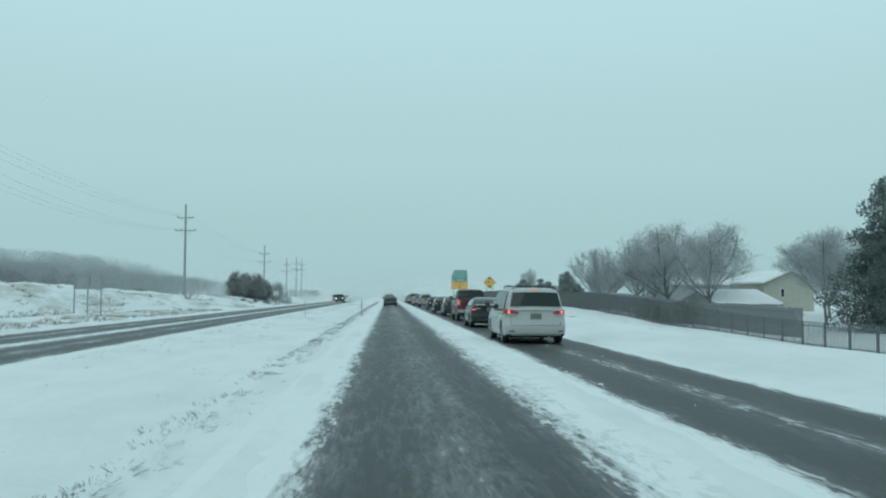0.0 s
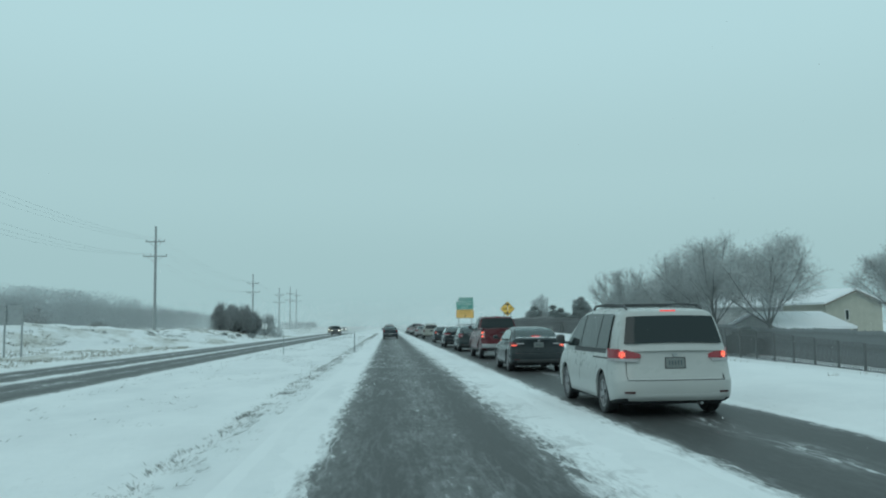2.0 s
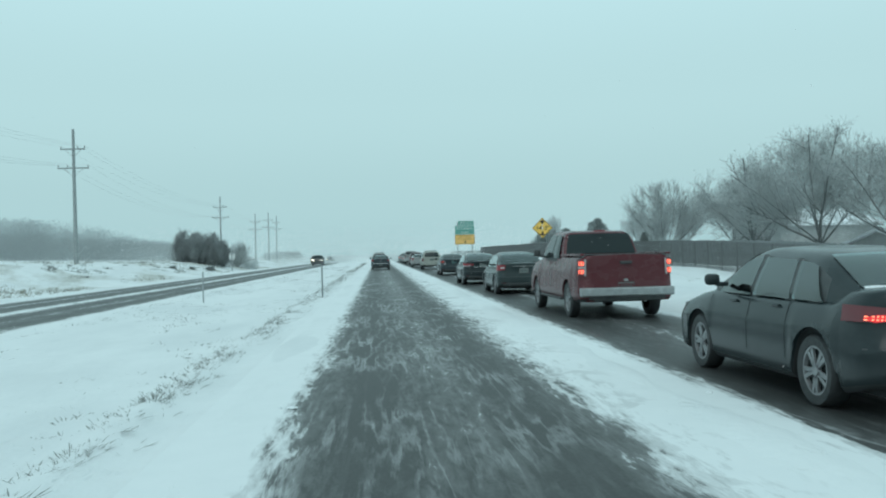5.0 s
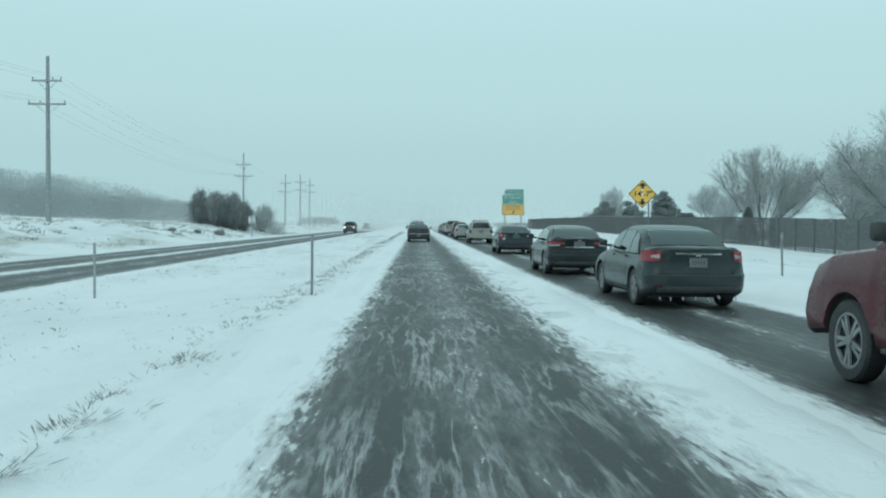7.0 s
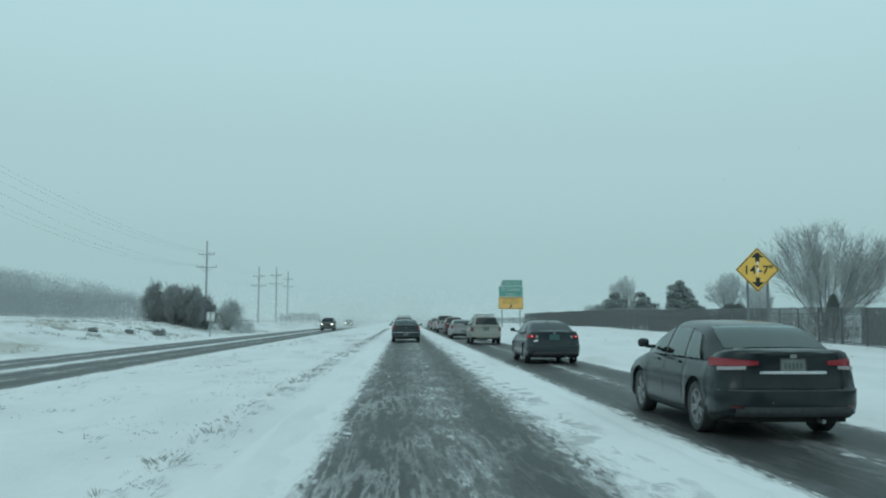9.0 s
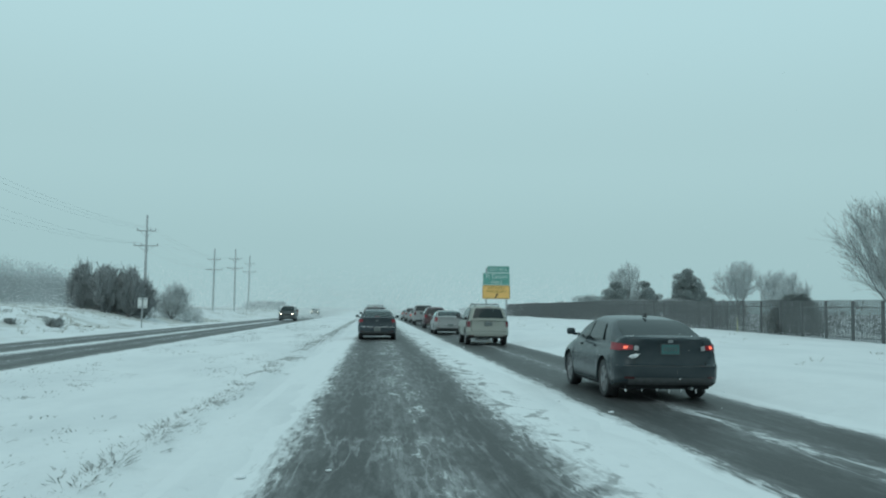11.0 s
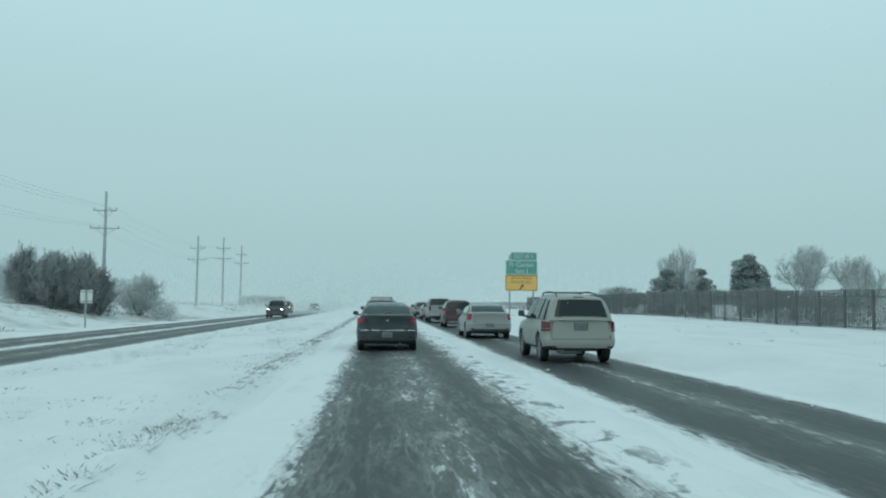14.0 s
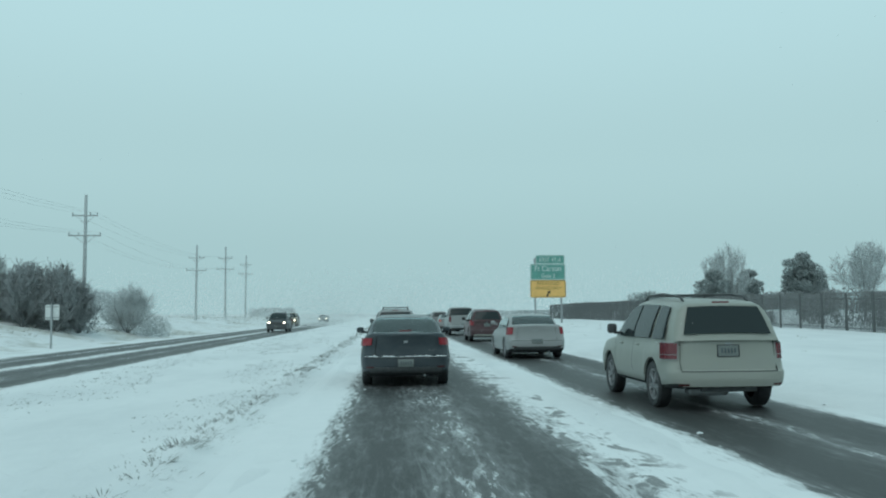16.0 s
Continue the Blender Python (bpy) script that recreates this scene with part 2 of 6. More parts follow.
SNOW, GROUND, ROAD = snow_material(), ground_material(), road_material()
STEEL = plain("galvanised_steel", (0.36, 0.38, 0.39), 0.5, 0.6, 0.2, 8)
SHEET = plain("dull_sign_back", (0.33, 0.36, 0.37), 0.6, 0.2, 0.1, 3)
# weathered grey, lifted further to put distance haze into the wood
POLE_WOOD = plain("weathered_haze_pole_wood", (0.31, 0.335, 0.34), 0.85, 0, 0.3, 9, 0.5, 30)
# set pale so that the wires stay faint against the sky
CABLE = plain("pale_wire", (0.52, 0.55, 0.56), 0.6, 0.3, 0.1)
IRON = plain("black_painted_iron", (0.14, 0.148, 0.15), 0.55, 0.2, 0.2, 10)
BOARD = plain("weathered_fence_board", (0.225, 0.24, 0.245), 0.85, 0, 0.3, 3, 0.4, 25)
# boards for the far fence, lightened to imitate haze
FAR_BOARD = plain("haze_pale_fence_board", (0.31, 0.335, 0.34), 0.9, 0, 0.2, 3)
# paler copy of the pole wood, with more haze in its colour
FAR_WOOD = plain("haze_pale_pole_wood", (0.46, 0.49, 0.495), 0.9, 0, 0.15, 6)
HEDGE = plain("pale_hedge_needles", (0.28, 0.31, 0.306), 0.9, 0, 0.2, 2)
# far pines: needle colour lightened to stand for haze
FAR_NEEDLE = plain("haze_pale_needles", (0.285, 0.32, 0.32), 0.9, 0, 0.12, 1.5)
BARK = plain("frosted_bark", (0.20, 0.208, 0.208), 0.9, 0, 0.2, 7, 0.4, 25)
# twigs carry haze in their base colour, paler for the far row
TWIG = plain("haze_pale_twigs", (0.43, 0.455, 0.457), 0.9, 0, 0.10, 1)
FAR_TWIG = plain("haze_paler_twigs", (0.54, 0.57, 0.575), 0.9, 0, 0.08, 1)
# bank shrubs, greyed lighter to imitate the haze before them
SHRUB = plain("haze_pale_shrub", (0.32, 0.34, 0.345), 0.9, 0, 0.08, 1)
SCRUB = plain("grey_scrub", (0.29, 0.30, 0.302), 0.9, 0, 0.3, 1.5)
# scrub belts: haze painted in as colour, lightest on the ridge
FAR_SCRUB = plain("haze_pale_far_scrub", (0.36, 0.385, 0.395), 0.95, 0, 0.08, 0.2)
RIDGE_SCRUB = plain("haze_pale_ridge_scrub", (0.46, 0.495, 0.505), 0.95, 0, 0.08, 0.2)
NEEDLE = plain("dark_pine_needles", (0.115, 0.145, 0.143), 0.85, 0, 0.2, 1.5)
STRAW = plain("dry_grass", (0.27, 0.26, 0.215), 0.9, 0, 0.35, 5)
RUBBER = plain("wet_tyre_rubber", (0.038, 0.040, 0.042), 0.6, 0, 0.3, 20, 0.3, 60)
RIM = plain("dirty_alloy_rim", (0.30, 0.31, 0.32), 0.45, 0.5, 0.25, 12)
TRIM = plain("black_plastic_trim", (0.055, 0.06, 0.062), 0.55, 0, 0.25, 12)
CHROME = plain("chrome_trim", (0.62, 0.63, 0.64), 0.2, 0.9, 0.1, 12)
GLASS = Mat("tinted_car_glass").set(Base_Color=(0.028, 0.038, 0.040), Roughness=0.05, Specular_IOR_Level=0.2)


def window_glass(name, tint):
    """Thin clear pane: lets light through, and mirrors more at a slant."""
    m = Mat(name)
    clear = m.n("ShaderNodeBsdfTransparent", Color=(*tint, 1))
    gloss = m.n("ShaderNodeBsdfGlossy", Color=(0.9, 0.95, 0.95, 1), Roughness=0.04)
    fres = m.n("ShaderNodeFresnel", IOR=1.55)
    mix = m.n("ShaderNodeMixShader", Fac=m.math("MULTIPLY_ADD", fres.outputs[0], 1.3, 0.05))
    m.t.links.new(clear.outputs[0], mix.inputs[1])
    m.t.links.new(gloss.outputs[0], mix.inputs[2])
    m.t.links.new(mix.outputs[0], m.t.nodes["Material Output"].inputs["Surface"])
    return m.m


PANE = window_glass("clear_car_glass", (0.66, 0.74, 0.74))
SIDE_PANE = window_glass("tinted_side_glass", (0.46, 0.53, 0.54))
SEAT = plain("dark_seat_cloth", (0.045, 0.047, 0.05), 0.9, 0, 0.2, 9)
PLATE = plain("number_plate", (0.17, 0.195, 0.19), 0.5, 0, 0.1)
TEAL_PLATE = plain("teal_number_plate", (0.05, 0.15, 0.15), 0.5, 0, 0.15)
INK = plain("dark_lettering", (0.09, 0.115, 0.12), 0.6)
TAIL_OFF = lamp_material("red_tail_lens", (0.14, 0.020, 0.028))
TAIL_ON = lamp_material("lit_tail_lens", (0.17, 0.013, 0.022), 0.045, (1.0, 0.06, 0.09))
TAIL_HOT = lamp_material("lit_brake_lens", (0.5, 0.02, 0.02), 0.85, (1.0, 0.07, 0.05))
TAIL_WARM = lamp_material("warm_brake_lens", (0.45, 0.02, 0.02), 0.40, (1.0, 0.05, 0.06))
BULB = lamp_material("glowing_bulb", (0.9, 0.3, 0.2), 1.6, (1.0, 0.20, 0.10))
REFLECTOR = lamp_material("dull_red_reflector", (0.07, 0.018, 0.02))
CLEAR = lamp_material("clear_lens", (0.36, 0.36, 0.37))
TURN_HOT = lamp_material("lit_orange_red_lens", (0.6, 0.08, 0.03), 1.6, (1.0, 0.22, 0.05))
HEAD_ON = lamp_material("lit_headlamp", (0.9, 0.9, 0.8), 5.0, (1.0, 0.93, 0.72))
INNER = plain("dark_wheel_well", (0.028, 0.03, 0.031), 0.9)


# ---- mesh helpers ----
def link_mesh(name, bm, material, parent=None, label="", smooth=False):
    me = bpy.data.meshes.new(name)
    if bm.faces:
        bmesh.ops.recalc_face_normals(bm, faces=bm.faces[:])
    bm.to_mesh(me)
    bm.free()
    if smooth:
        me.shade_smooth()
        me.set_sharp_from_angle(angle=radians(38))
    me.materials.append(material)
    ob = new(name, me)
    if parent is not None:
        ob.parent = parent
    if label:
        ob["label"] = label
    return ob


def part(name, bm, material, parent, label="", smooth=False):
    return link_mesh(name, bm, material, parent, label, smooth)


def thing(name, x, y, z, label, category, group="", turn=0.0):
    ob = new(name)
    ob.matrix_basis = pose(x, y, z, 0, 0, turn)
    return tagged(ob, label, category, group)


def from_arrays(name, verts, faces, material, parent=None, label="", smooth=False):
    me = bpy.data.meshes.new(name)
    me.from_pydata(verts, [], faces)
    if smooth:
        me.shade_smooth()
    me.materials.append(material)
    ob = new(name, me)
    if parent is not None:
        ob.parent = parent
    if label:
        ob["label"] = label
    return ob


def loose_triangles(name, corners, material):
    """One mesh of separate triangles from an array of n x 3 corners."""
    n = len(corners)
    me = bpy.data.meshes.new(name)
    me.vertices.add(3 * n)
    me.vertices.foreach_set("co", np.ascontiguousarray(corners, dtype=np.float32).ravel())
    me.loops.add(3 * n)
    me.loops.foreach_set("vertex_index", np.arange(3 * n, dtype=np.int32))
    me.polygons.add(n)
    me.polygons.foreach_set("loop_start", np.arange(0, 3 * n, 3, dtype=np.int32))
    me.update(calc_edges=True)
    me.materials.append(material)
    return new(name, me)


def box(bm, x0, y0, z0, x1, y1, z1, bevel=0.0, m=None):
    g = bmesh.ops.create_cube(bm, size=1)["verts"]
    bmesh.ops.scale(bm, vec=(x1 - x0, y1 - y0, z1 - z0), verts=g)
    bmesh.ops.translate(bm, vec=((x0 + x1) / 2, (y0 + y1) / 2, (z0 + z1) / 2), verts=g)
    if bevel:
        es = list({e for v in g for e in v.link_edges})
        r = bmesh.ops.bevel(bm, geom=es, offset=bevel, segments=2, affect="EDGES", profile=0.5)
        g = list({v for f in r["faces"] for v in f.verts} | {v for v in g if v.is_valid})
    if m is not None:
        bmesh.ops.transform(bm, matrix=m, verts=g)
    return g


def box_bm(*a, **k):
    bm = bmesh.new()
    box(bm, *a, **k)
    return bm


def tube(bm, p, q, r0, r1=None, sides=8, caps=True):
    """A tapered rod from p to q."""
    p, q = Vector(p), Vector(q)
    r1 = r0 if r1 is None else r1
    d = q - p
    m = Matrix.Translation((p + q) / 2) @ d.to_track_quat("Z", "Y").to_matrix().to_4x4()
    return bmesh.ops.create_cone(bm, cap_ends=caps, segments=sides, radius1=r0, radius2=r1, depth=d.length, matrix=m)["verts"]


def tube_bm(*a, **k):
    bm = bmesh.new()
    tube(bm, *a, **k)
    return bm


def grid(bm, rows, closed=False):
    """Quads over rows of points."""
    vs = [[bm.verts.new(p) for p in r] for r in rows]
    for a, b in zip(vs, vs[1:]):
        n = len(a)
        for i in range(n if closed else n - 1):
            bm.faces.new((a[i], a[(i + 1) % n], b[(i + 1) % n], b[i]))
    return vs


def lerp_table(x, table):
    for (x0, a), (x1, b) in zip(table, table[1:]):
        if x <= x1:
            k = 0 if x1 == x0 else max(0.0, (x - x0) / (x1 - x0))
            return a + (b - a) * k
    return table[-1][1]


def ease(a, b, x):
    k = min(1.0, max(0.0, (x - a) / (b - a)))
    return k * k * (3 - 2 * k)


# ---- the large structure ----
RIGHT_BASE = [(-100, -1.2), (54, -1.1), (80, -0.8), (103, -0.1), (120, 0.15), (150, 0.35), (165, 0.55), (300, 0.6), (5000, 0.6)]
BANK_FOOT = [(-100, -25), (40, -24), (74, -22.5), (100, -15.5), (118, -14), (138, -15.0), (160, -20.0), (190, -20.5), (220, -16), (5000, -15)]
BANK_RISE = [(-100, 2.2), (88, 2.15), (108, 1.45), (130, 1.2), (152, 1.15), (185, 1.15), (210, 0.9), (5000, 0.9)]
LANES = ((-1.0, 2.42), (3.34, 6.62), (-14.3, -7.95))


def snow_depth(x, y):
    """Height of the snow over the road's level: none in the lanes, banked beside them, with ragged edges."""
    d = 99.0
    for a, b in LANES:
        c, h = (a + b) / 2, (b - a) / 2
        d = min(d, abs(x - c) - h)
    if d > 3:
        return 0.07
    rag = 0.20 * noise.noise((x * 0.5, y * 0.22, 3.1)) + 0.16 * noise.noise((x * 1.3, y * 1.1, 7.7)) + 0.06 * noise.noise((x * 3, y * 4.1, 1.2))
    return -0.04 + 0.085 * ease(-0.15, 0.5, d + rag)


def terrain(x, y):
    z = snow_depth(x, y)
    if x < -13.2:
        foot = lerp_table(y, BANK_FOOT)
        rise = lerp_table(y, BANK_RISE)
        z += rise * ease(foot, foot - 10.5, x) + 0.014 * max(0, -x - 30) + 1.4 * ease(-45, -120, x)
        z -= 0.45 * ease(140, 158, y) * ease(260, 200, y) * ease(-14.4, -17, x) * ease(-26, -20, x)
        z += 0.22 * noise.noise((x * 0.12, y * 0.08, 0)) * ease(foot, foot - 6, x) + 0.16 * noise.noise((x * 0.5, y * 0.4, 5)) * ease(-14, -17, x) + (0.10 + 0.07 * ease(58, 70, y) * ease(170, 140, y)) * noise.noise((x * 1.1, y * 0.8, 6)) * ease(-17, -20, x)
        z += 0.5 * noise.noise((x * 0.02, y * 0.014, 9)) * ease(-25, -60, x)
        z *= 1 - 0.5 * ease(300, 480, y)
    elif x > 6.6:
        base = lerp_table(y, RIGHT_BASE)
        z += 0.26 * ease(6.6, 8.8, x) + (base - 0.26) * ease(8.8, 22.0, x)
        z += 0.10 * noise.noise((x * 0.25, y * 0.12, 2)) * ease(6.8, 10, x)
    else:
        if -8.0 < x < -0.9:
            k = ease(-0.9, -2.4, x) * ease(-8.0, -6.5, x)
            z += -0.14 * k + 0.06 * k * noise.noise((x * 0.5, y * 0.25, 4)) + 0.11 * math.exp(-((x + 2.35) / 0.26) ** 2) * (1 + noise.noise((0, y * 0.7, 8)))
    return z


def stepped(*runs):
    out = []
    for a, b, step in runs:
        n = max(1, round((b - a) / step))
        out += [a + (b - a) * i / n for i in range(n)]
    return out + [runs[-1][1]]


def build_ground():
    xs = stepped((-2500, -400, 300), (-400, -120, 28), (-120, -40, 5), (-40, -13.4, 0.8), (-13.4, -7.2, 0.14), (-7.2, -3.2, 0.3), (-3.2, 7.4, 0.11), (7.4, 12, 0.4),
                 (12, 40, 1.5), (40, 120, 10), (120, 400, 40), (400, 2500, 300))
    ys = stepped((-60, 8, 4), (8, 150, 0.34), (150, 230, 0.8), (230, 330, 3), (330, 600, 15), (600, 3600, 200))
    verts = [(x, y, terrain(x, y)) for y in ys for x in xs]
    n = len(xs)
    faces = [(j * n + i, j * n + i + 1, (j + 1) * n + i + 1, (j + 1) * n + i) for j in range(len(ys) - 1) for i in range(n - 1)]
    return from_arrays("ground", verts, faces, GROUND, smooth=True)


tagged(build_ground(), "snow-covered verge, median and fields with dry grass", "ground", kind="structure")


def road_strip(name, x0, x1, label):
    ys = stepped((-60, 400, 4), (400, 3400, 150))
    bm = bmesh.new()
    grid(bm, [[(x0, y, -0.012), ((x0 + x1) / 2, y, 0.012), (x1, y, -0.012)] for y in ys])
    return tagged(link_mesh(name, bm, ROAD, smooth=True), label, "road", kind="structure")


road_strip("road", -1.7, 7.2, "wet asphalt lanes streaked with packed snow")
road_strip("road", -15.0, -7.6, "oncoming asphalt lanes with dark wheel tracks in snow")


# ---- cars ----
def thicken(bm, t):
    """Gives a sheet some depth."""
    bm.normal_update()
    bmesh.ops.solidify(bm, geom=bm.faces[:], thickness=t)


def car(name, label, x, y, spec, turn=0.0, group="cars queuing in the slow lane", category="car"):
    """A car with its rear bumper at y, built along +y. spec holds its measures and looks."""
    g = dict(L=4.8, W=1.82, H=1.46, belt=0.98, deck=1.08, hood=0.95, clear=0.20, wheel=0.33, rear_axle=1.05, front_axle=3.82,
             cabin=((0.55, 1.06), (1.25, 1.40), (2.0, 1.46), (2.7, 1.45), (3.55, 1.02)), tumble=0.22, plan=3.6, paint=None, bumper=0.085,
             tails=(), windows=(), third=None, plate=(0.80, 0.92), rails=False, lower=TRIM, snow=0, chrome=False, front_on=False, hatch=False, rear_slope=0.0, see=False, inset=0.905, tuck=0.09)
    g.update(spec)
    L, W, H = g["L"], g["W"] / 2, g["H"]
    if H < 1.6:
        g["cabin"] = tuple((a, b - 0.035 if b > 1.3 else b) for a, b in g["cabin"])
    ob = thing(name, x, y, 0, label, category, group, turn)
    end = 0.55

    def half(yy):
        """Half the body's width at a place along it."""
        k = min(yy, (L - yy) * 0.85) / end
        return W * (1 - max(0.0, 1 - k) ** g["plan"]) ** (1 / g["plan"]) if k < 1 else W

    def rear_y(xx, zz):
        """How far the rear skin lies from the rear plane."""
        u = min(1.0, abs(xx) / W)
        yy = end * (1 - (1 - u ** g["plan"]) ** (1 / g["plan"]))
        return yy + shear(zz)

    def shear(zz):
        low = ease(0.66, 0.595, zz)
        lip = 0.022 * ease(g["deck"] - 0.13, g["deck"] - 0.03, zz) if not g["hatch"] else 0.0
        belly = 0.018 * ease(0.60, 0.50, zz) - 0.018 * ease(0.48, 0.38, zz)
        return g["bumper"] * (1 - low) - lip - belly + g["rear_slope"] * max(0.0, zz - 0.6) + 0.11 * ease(0.36, 0.20, zz)

    def taper(zz):
        """How the flanks draw in towards the shoulders."""
        return 1.0 - (0.025 if g["hatch"] else 0.06) * ease(0.60, g["deck"] + 0.02, zz)

    def arch(yy):
        a = 0.0
        for yc in (g["rear_axle"], g["front_axle"]):
            r = g["wheel"] + 0.065
            if abs(yy - yc) < r:
                a = max(a, g["wheel"] + math.sqrt(r * r - (yy - yc) ** 2))
        return a

    def top(yy):
        return lerp_table(yy, g["topline"])

    if "topline" not in g:
        g["topline"] = ((0.0, g["deck"] - 0.04), (0.18, g["deck"]), (g["cabin"][0][0], g["deck"]), (g["cabin"][0][0] + 0.3, g["belt"]), (g["cabin"][-1][0] - 0.3, g["belt"]),
                        (g["cabin"][-1][0], g["hood"] + 0.02), (L - 0.75, g["hood"] - 0.06), (L - 0.2, g["hood"] - 0.2), (L, g["hood"] - 0.3))
    us = [0.0, 0.3, 0.55, 0.72, 0.84, 0.92, 0.97, 0.995]
    ends = [end * (1 - (1 - u ** g["plan"]) ** (1 / g["plan"])) for u in us]
    n = int((L - 2 * end) / 0.055)
    ys = ends + [end + (L - 2 * end) * i / n for i in range(n + 1)] + [L - e / 0.85 for e in reversed(ends)]
    ys = sorted({round(v, 4) for v in ys if 0 <= v <= L})
    bm = bmesh.new()
    rows = []
    for yy in ys:
        w, zt, zb = half(yy), top(yy), g["clear"] + g["tuck"] * ease(0.62, 0.05, yy)
        w = max(w, 0.0001)
        sect = [(0, zb), (0.55, zb), (0.92, zb), (0.972, zb + 0.05), (0.99, zb + 0.14), (1.0, min(zb + 0.30, 0.575)), (1.0, 0.598 if zt > 0.8 else zb + (zt - zb) * 0.5), (0.998, 0.634 if zt > 0.8 else zb + (zt - zb) * 0.55), (0.998, zb + (zt - zb) * 0.66), (0.988, zb + (zt - zb) * 0.74),
                (0.972, zt - 0.10), (0.94, zt - 0.035), (0.86, zt), (0.45, zt + 0.018), (0, zt + 0.022)]
        a = arch(yy)
        pts = []
        for i, (u, zz) in enumerate(sect):
            if u > 0.8 and i < 12:
                zz = max(zz, min(a, zt - 0.12))
            flare = 0.012 if a and 4 <= i <= 9 else 0.0
            fade = max(0.0, 1 - yy / 0.7)
            nose = max(0.0, 1 - (L - yy) / 0.6)
            pts.append((u * w * taper(zz) + flare, yy + shear(zz) * fade - nose * (0.10 * ease(0.6, 0.95, zz) + 0.05 * ease(0.4, 0.2, zz)), zz))
        rows.append([(-px, py, pz) for px, py, pz in pts[:0:-1]] + pts)
    vs = grid(bm, rows)
    mid = len(vs[0]) // 2
    for a, b in zip(vs, vs[1:]):
        for i in range(len(a) - 1):
            if abs(i + 0.5 - mid) < 3:
                bm.faces.get((a[i], a[i + 1], b[i + 1], b[i])).material_index = 1
    bmesh.ops.remove_doubles(bm, verts=bm.verts[:], dist=0.001)
    part("body", bm, g["paint"], ob, smooth=True).data.materials.append(INNER)
    # underside, wells
    bm = bmesh.new()
    box(bm, -W * 0.80, 0.25, g["clear"] + 0.01, W * 0.80, L - 0.3, 0.55 if g["see"] else g["belt"] - 0.2)
    part("underbody", bm, INNER, ob)

    # cabin shell along its side profile
    prof = [Vector((a, b)) for a, b in g["cabin"]]
    pts2 = []
    for i in range(len(prof) - 1):
        p0, p1, p2, p3 = prof[max(0, i - 1)], prof[i], prof[i + 1], prof[min(len(prof) - 1, i + 2)]
        for k in range(8):
            t = k / 8
            lin = p1.lerp(p2, t)
            cat = 0.5 * ((2 * p1) + (p2 - p0) * t + (2 * p0 - 5 * p1 + 4 * p2 - p3) * t * t + (3 * p1 - p0 - 3 * p2 + p3) * t ** 3)
            pts2.append(lin.lerp(cat, 0.75))
    pts2.append(prof[-1])
    zbelt = min(g["belt"], g["cabin"][0][1]) - 0.05
    zroof = max(p.y for p in pts2)
    wb = W * g["inset"]

    def cab_half(zz):
        k = max(0.0, (zz - g["belt"]) / max(0.01, zroof - g["belt"]))
        return wb - g["tumble"] * k * (0.75 + 0.25 * k)

    def roof_at(yy):
        return lerp_table(yy, [(p.x, p.y) for p in pts2])

    def corner(xx, yy):
        """How far the cabin's tail is drawn in towards its corners, as the body under it."""
        if not g["hatch"] or prof[0].x > 0.5:
            return 0.0
        u = min(0.98, abs(xx) / W)
        return end * (1 - (1 - u ** g["plan"]) ** (1 / g["plan"])) * max(0.0, 1 - (yy - prof[0].x) / 0.9)

    rows = []
    for p in pts2:
        zz, yy = p.y, p.x
        narrow = min(1.0, 0.93 + 0.07 * min(1, (yy - pts2[0].x) / 0.5, (pts2[-1].x - yy) / 0.7 + 0.2))
        hw = cab_half(zz) * narrow
        rnd = min(0.10, max(0.01, (zz - zbelt) * 0.4))
        side = [(cab_half(zbelt) * narrow, zbelt), (cab_half((zbelt + zz) / 2) * narrow, (zbelt + zz) / 2), (cab_half(zz - rnd) * narrow, zz - rnd),
                (hw - rnd * 0.25, zz - rnd * 0.35), (hw - rnd * 1.1, zz), (hw * 0.5, zz + 0.010), (0, zz + 0.014)]
        rows.append([(-a, yy + corner(a, yy), b) for a, b in side] + [(a, yy + corner(a, yy), b) for a, b in side[-2::-1]])
    bm = bmesh.new()
    vs = grid(bm, rows)
    if not g["see"] and not g.get("pillars"):
        # dark trim round and between the side panes
        for a, b, p, q in zip(vs, vs[1:], pts2, pts2[1:]):
            for f in {f for v in a for f in v.link_faces if all(w in a or w in b for w in f.verts)}:
                ids = sorted({a.index(w) if w in a else b.index(w) for w in f.verts})
                if (ids[-1] <= 2 or ids[0] >= 10) and g["windows"][0][2] < p.x and q.x < g["windows"][-1][3] + 0.1:
                    f.material_index = 1
    if g["see"]:
        gone = []
        for a, b, p, q in zip(vs, vs[1:], pts2, pts2[1:]):
            for f in {f for v in a for f in v.link_faces if all(w in a or w in b for w in f.verts)}:
                ids = sorted({a.index(w) if w in a else b.index(w) for w in f.verts})
                glazed = (prof[0].x + 0.06 < p.x and q.x < prof[1].x - 0.02) or (prof[-2].x + 0.08 < p.x and q.x < prof[-1].x - 0.09)
                if glazed and 4 <= ids[0] and ids[-1] <= 8:
                    gone.append(f)
                if ids[-1] <= 2 or ids[0] >= 10:
                    if any(max(w[0], w[2]) <= p.x and q.x <= min(w[1], w[3]) for w in g["windows"]):
                        gone.append(f)
                    elif g["windows"][0][0] - 0.02 < p.x and q.x < g["windows"][-1][1] + 0.04:
                        f.material_index = 1
        bmesh.ops.delete(bm, geom=gone, context="FACES")
        for sx in (-0.38, 0.38):
            for y0 in (1.35, 2.25):
                b2 = bmesh.new()
                box(b2, sx - 0.25, y0, 0.45, sx + 0.25, y0 + 0.16, g["belt"] + 0.02, 0.05)
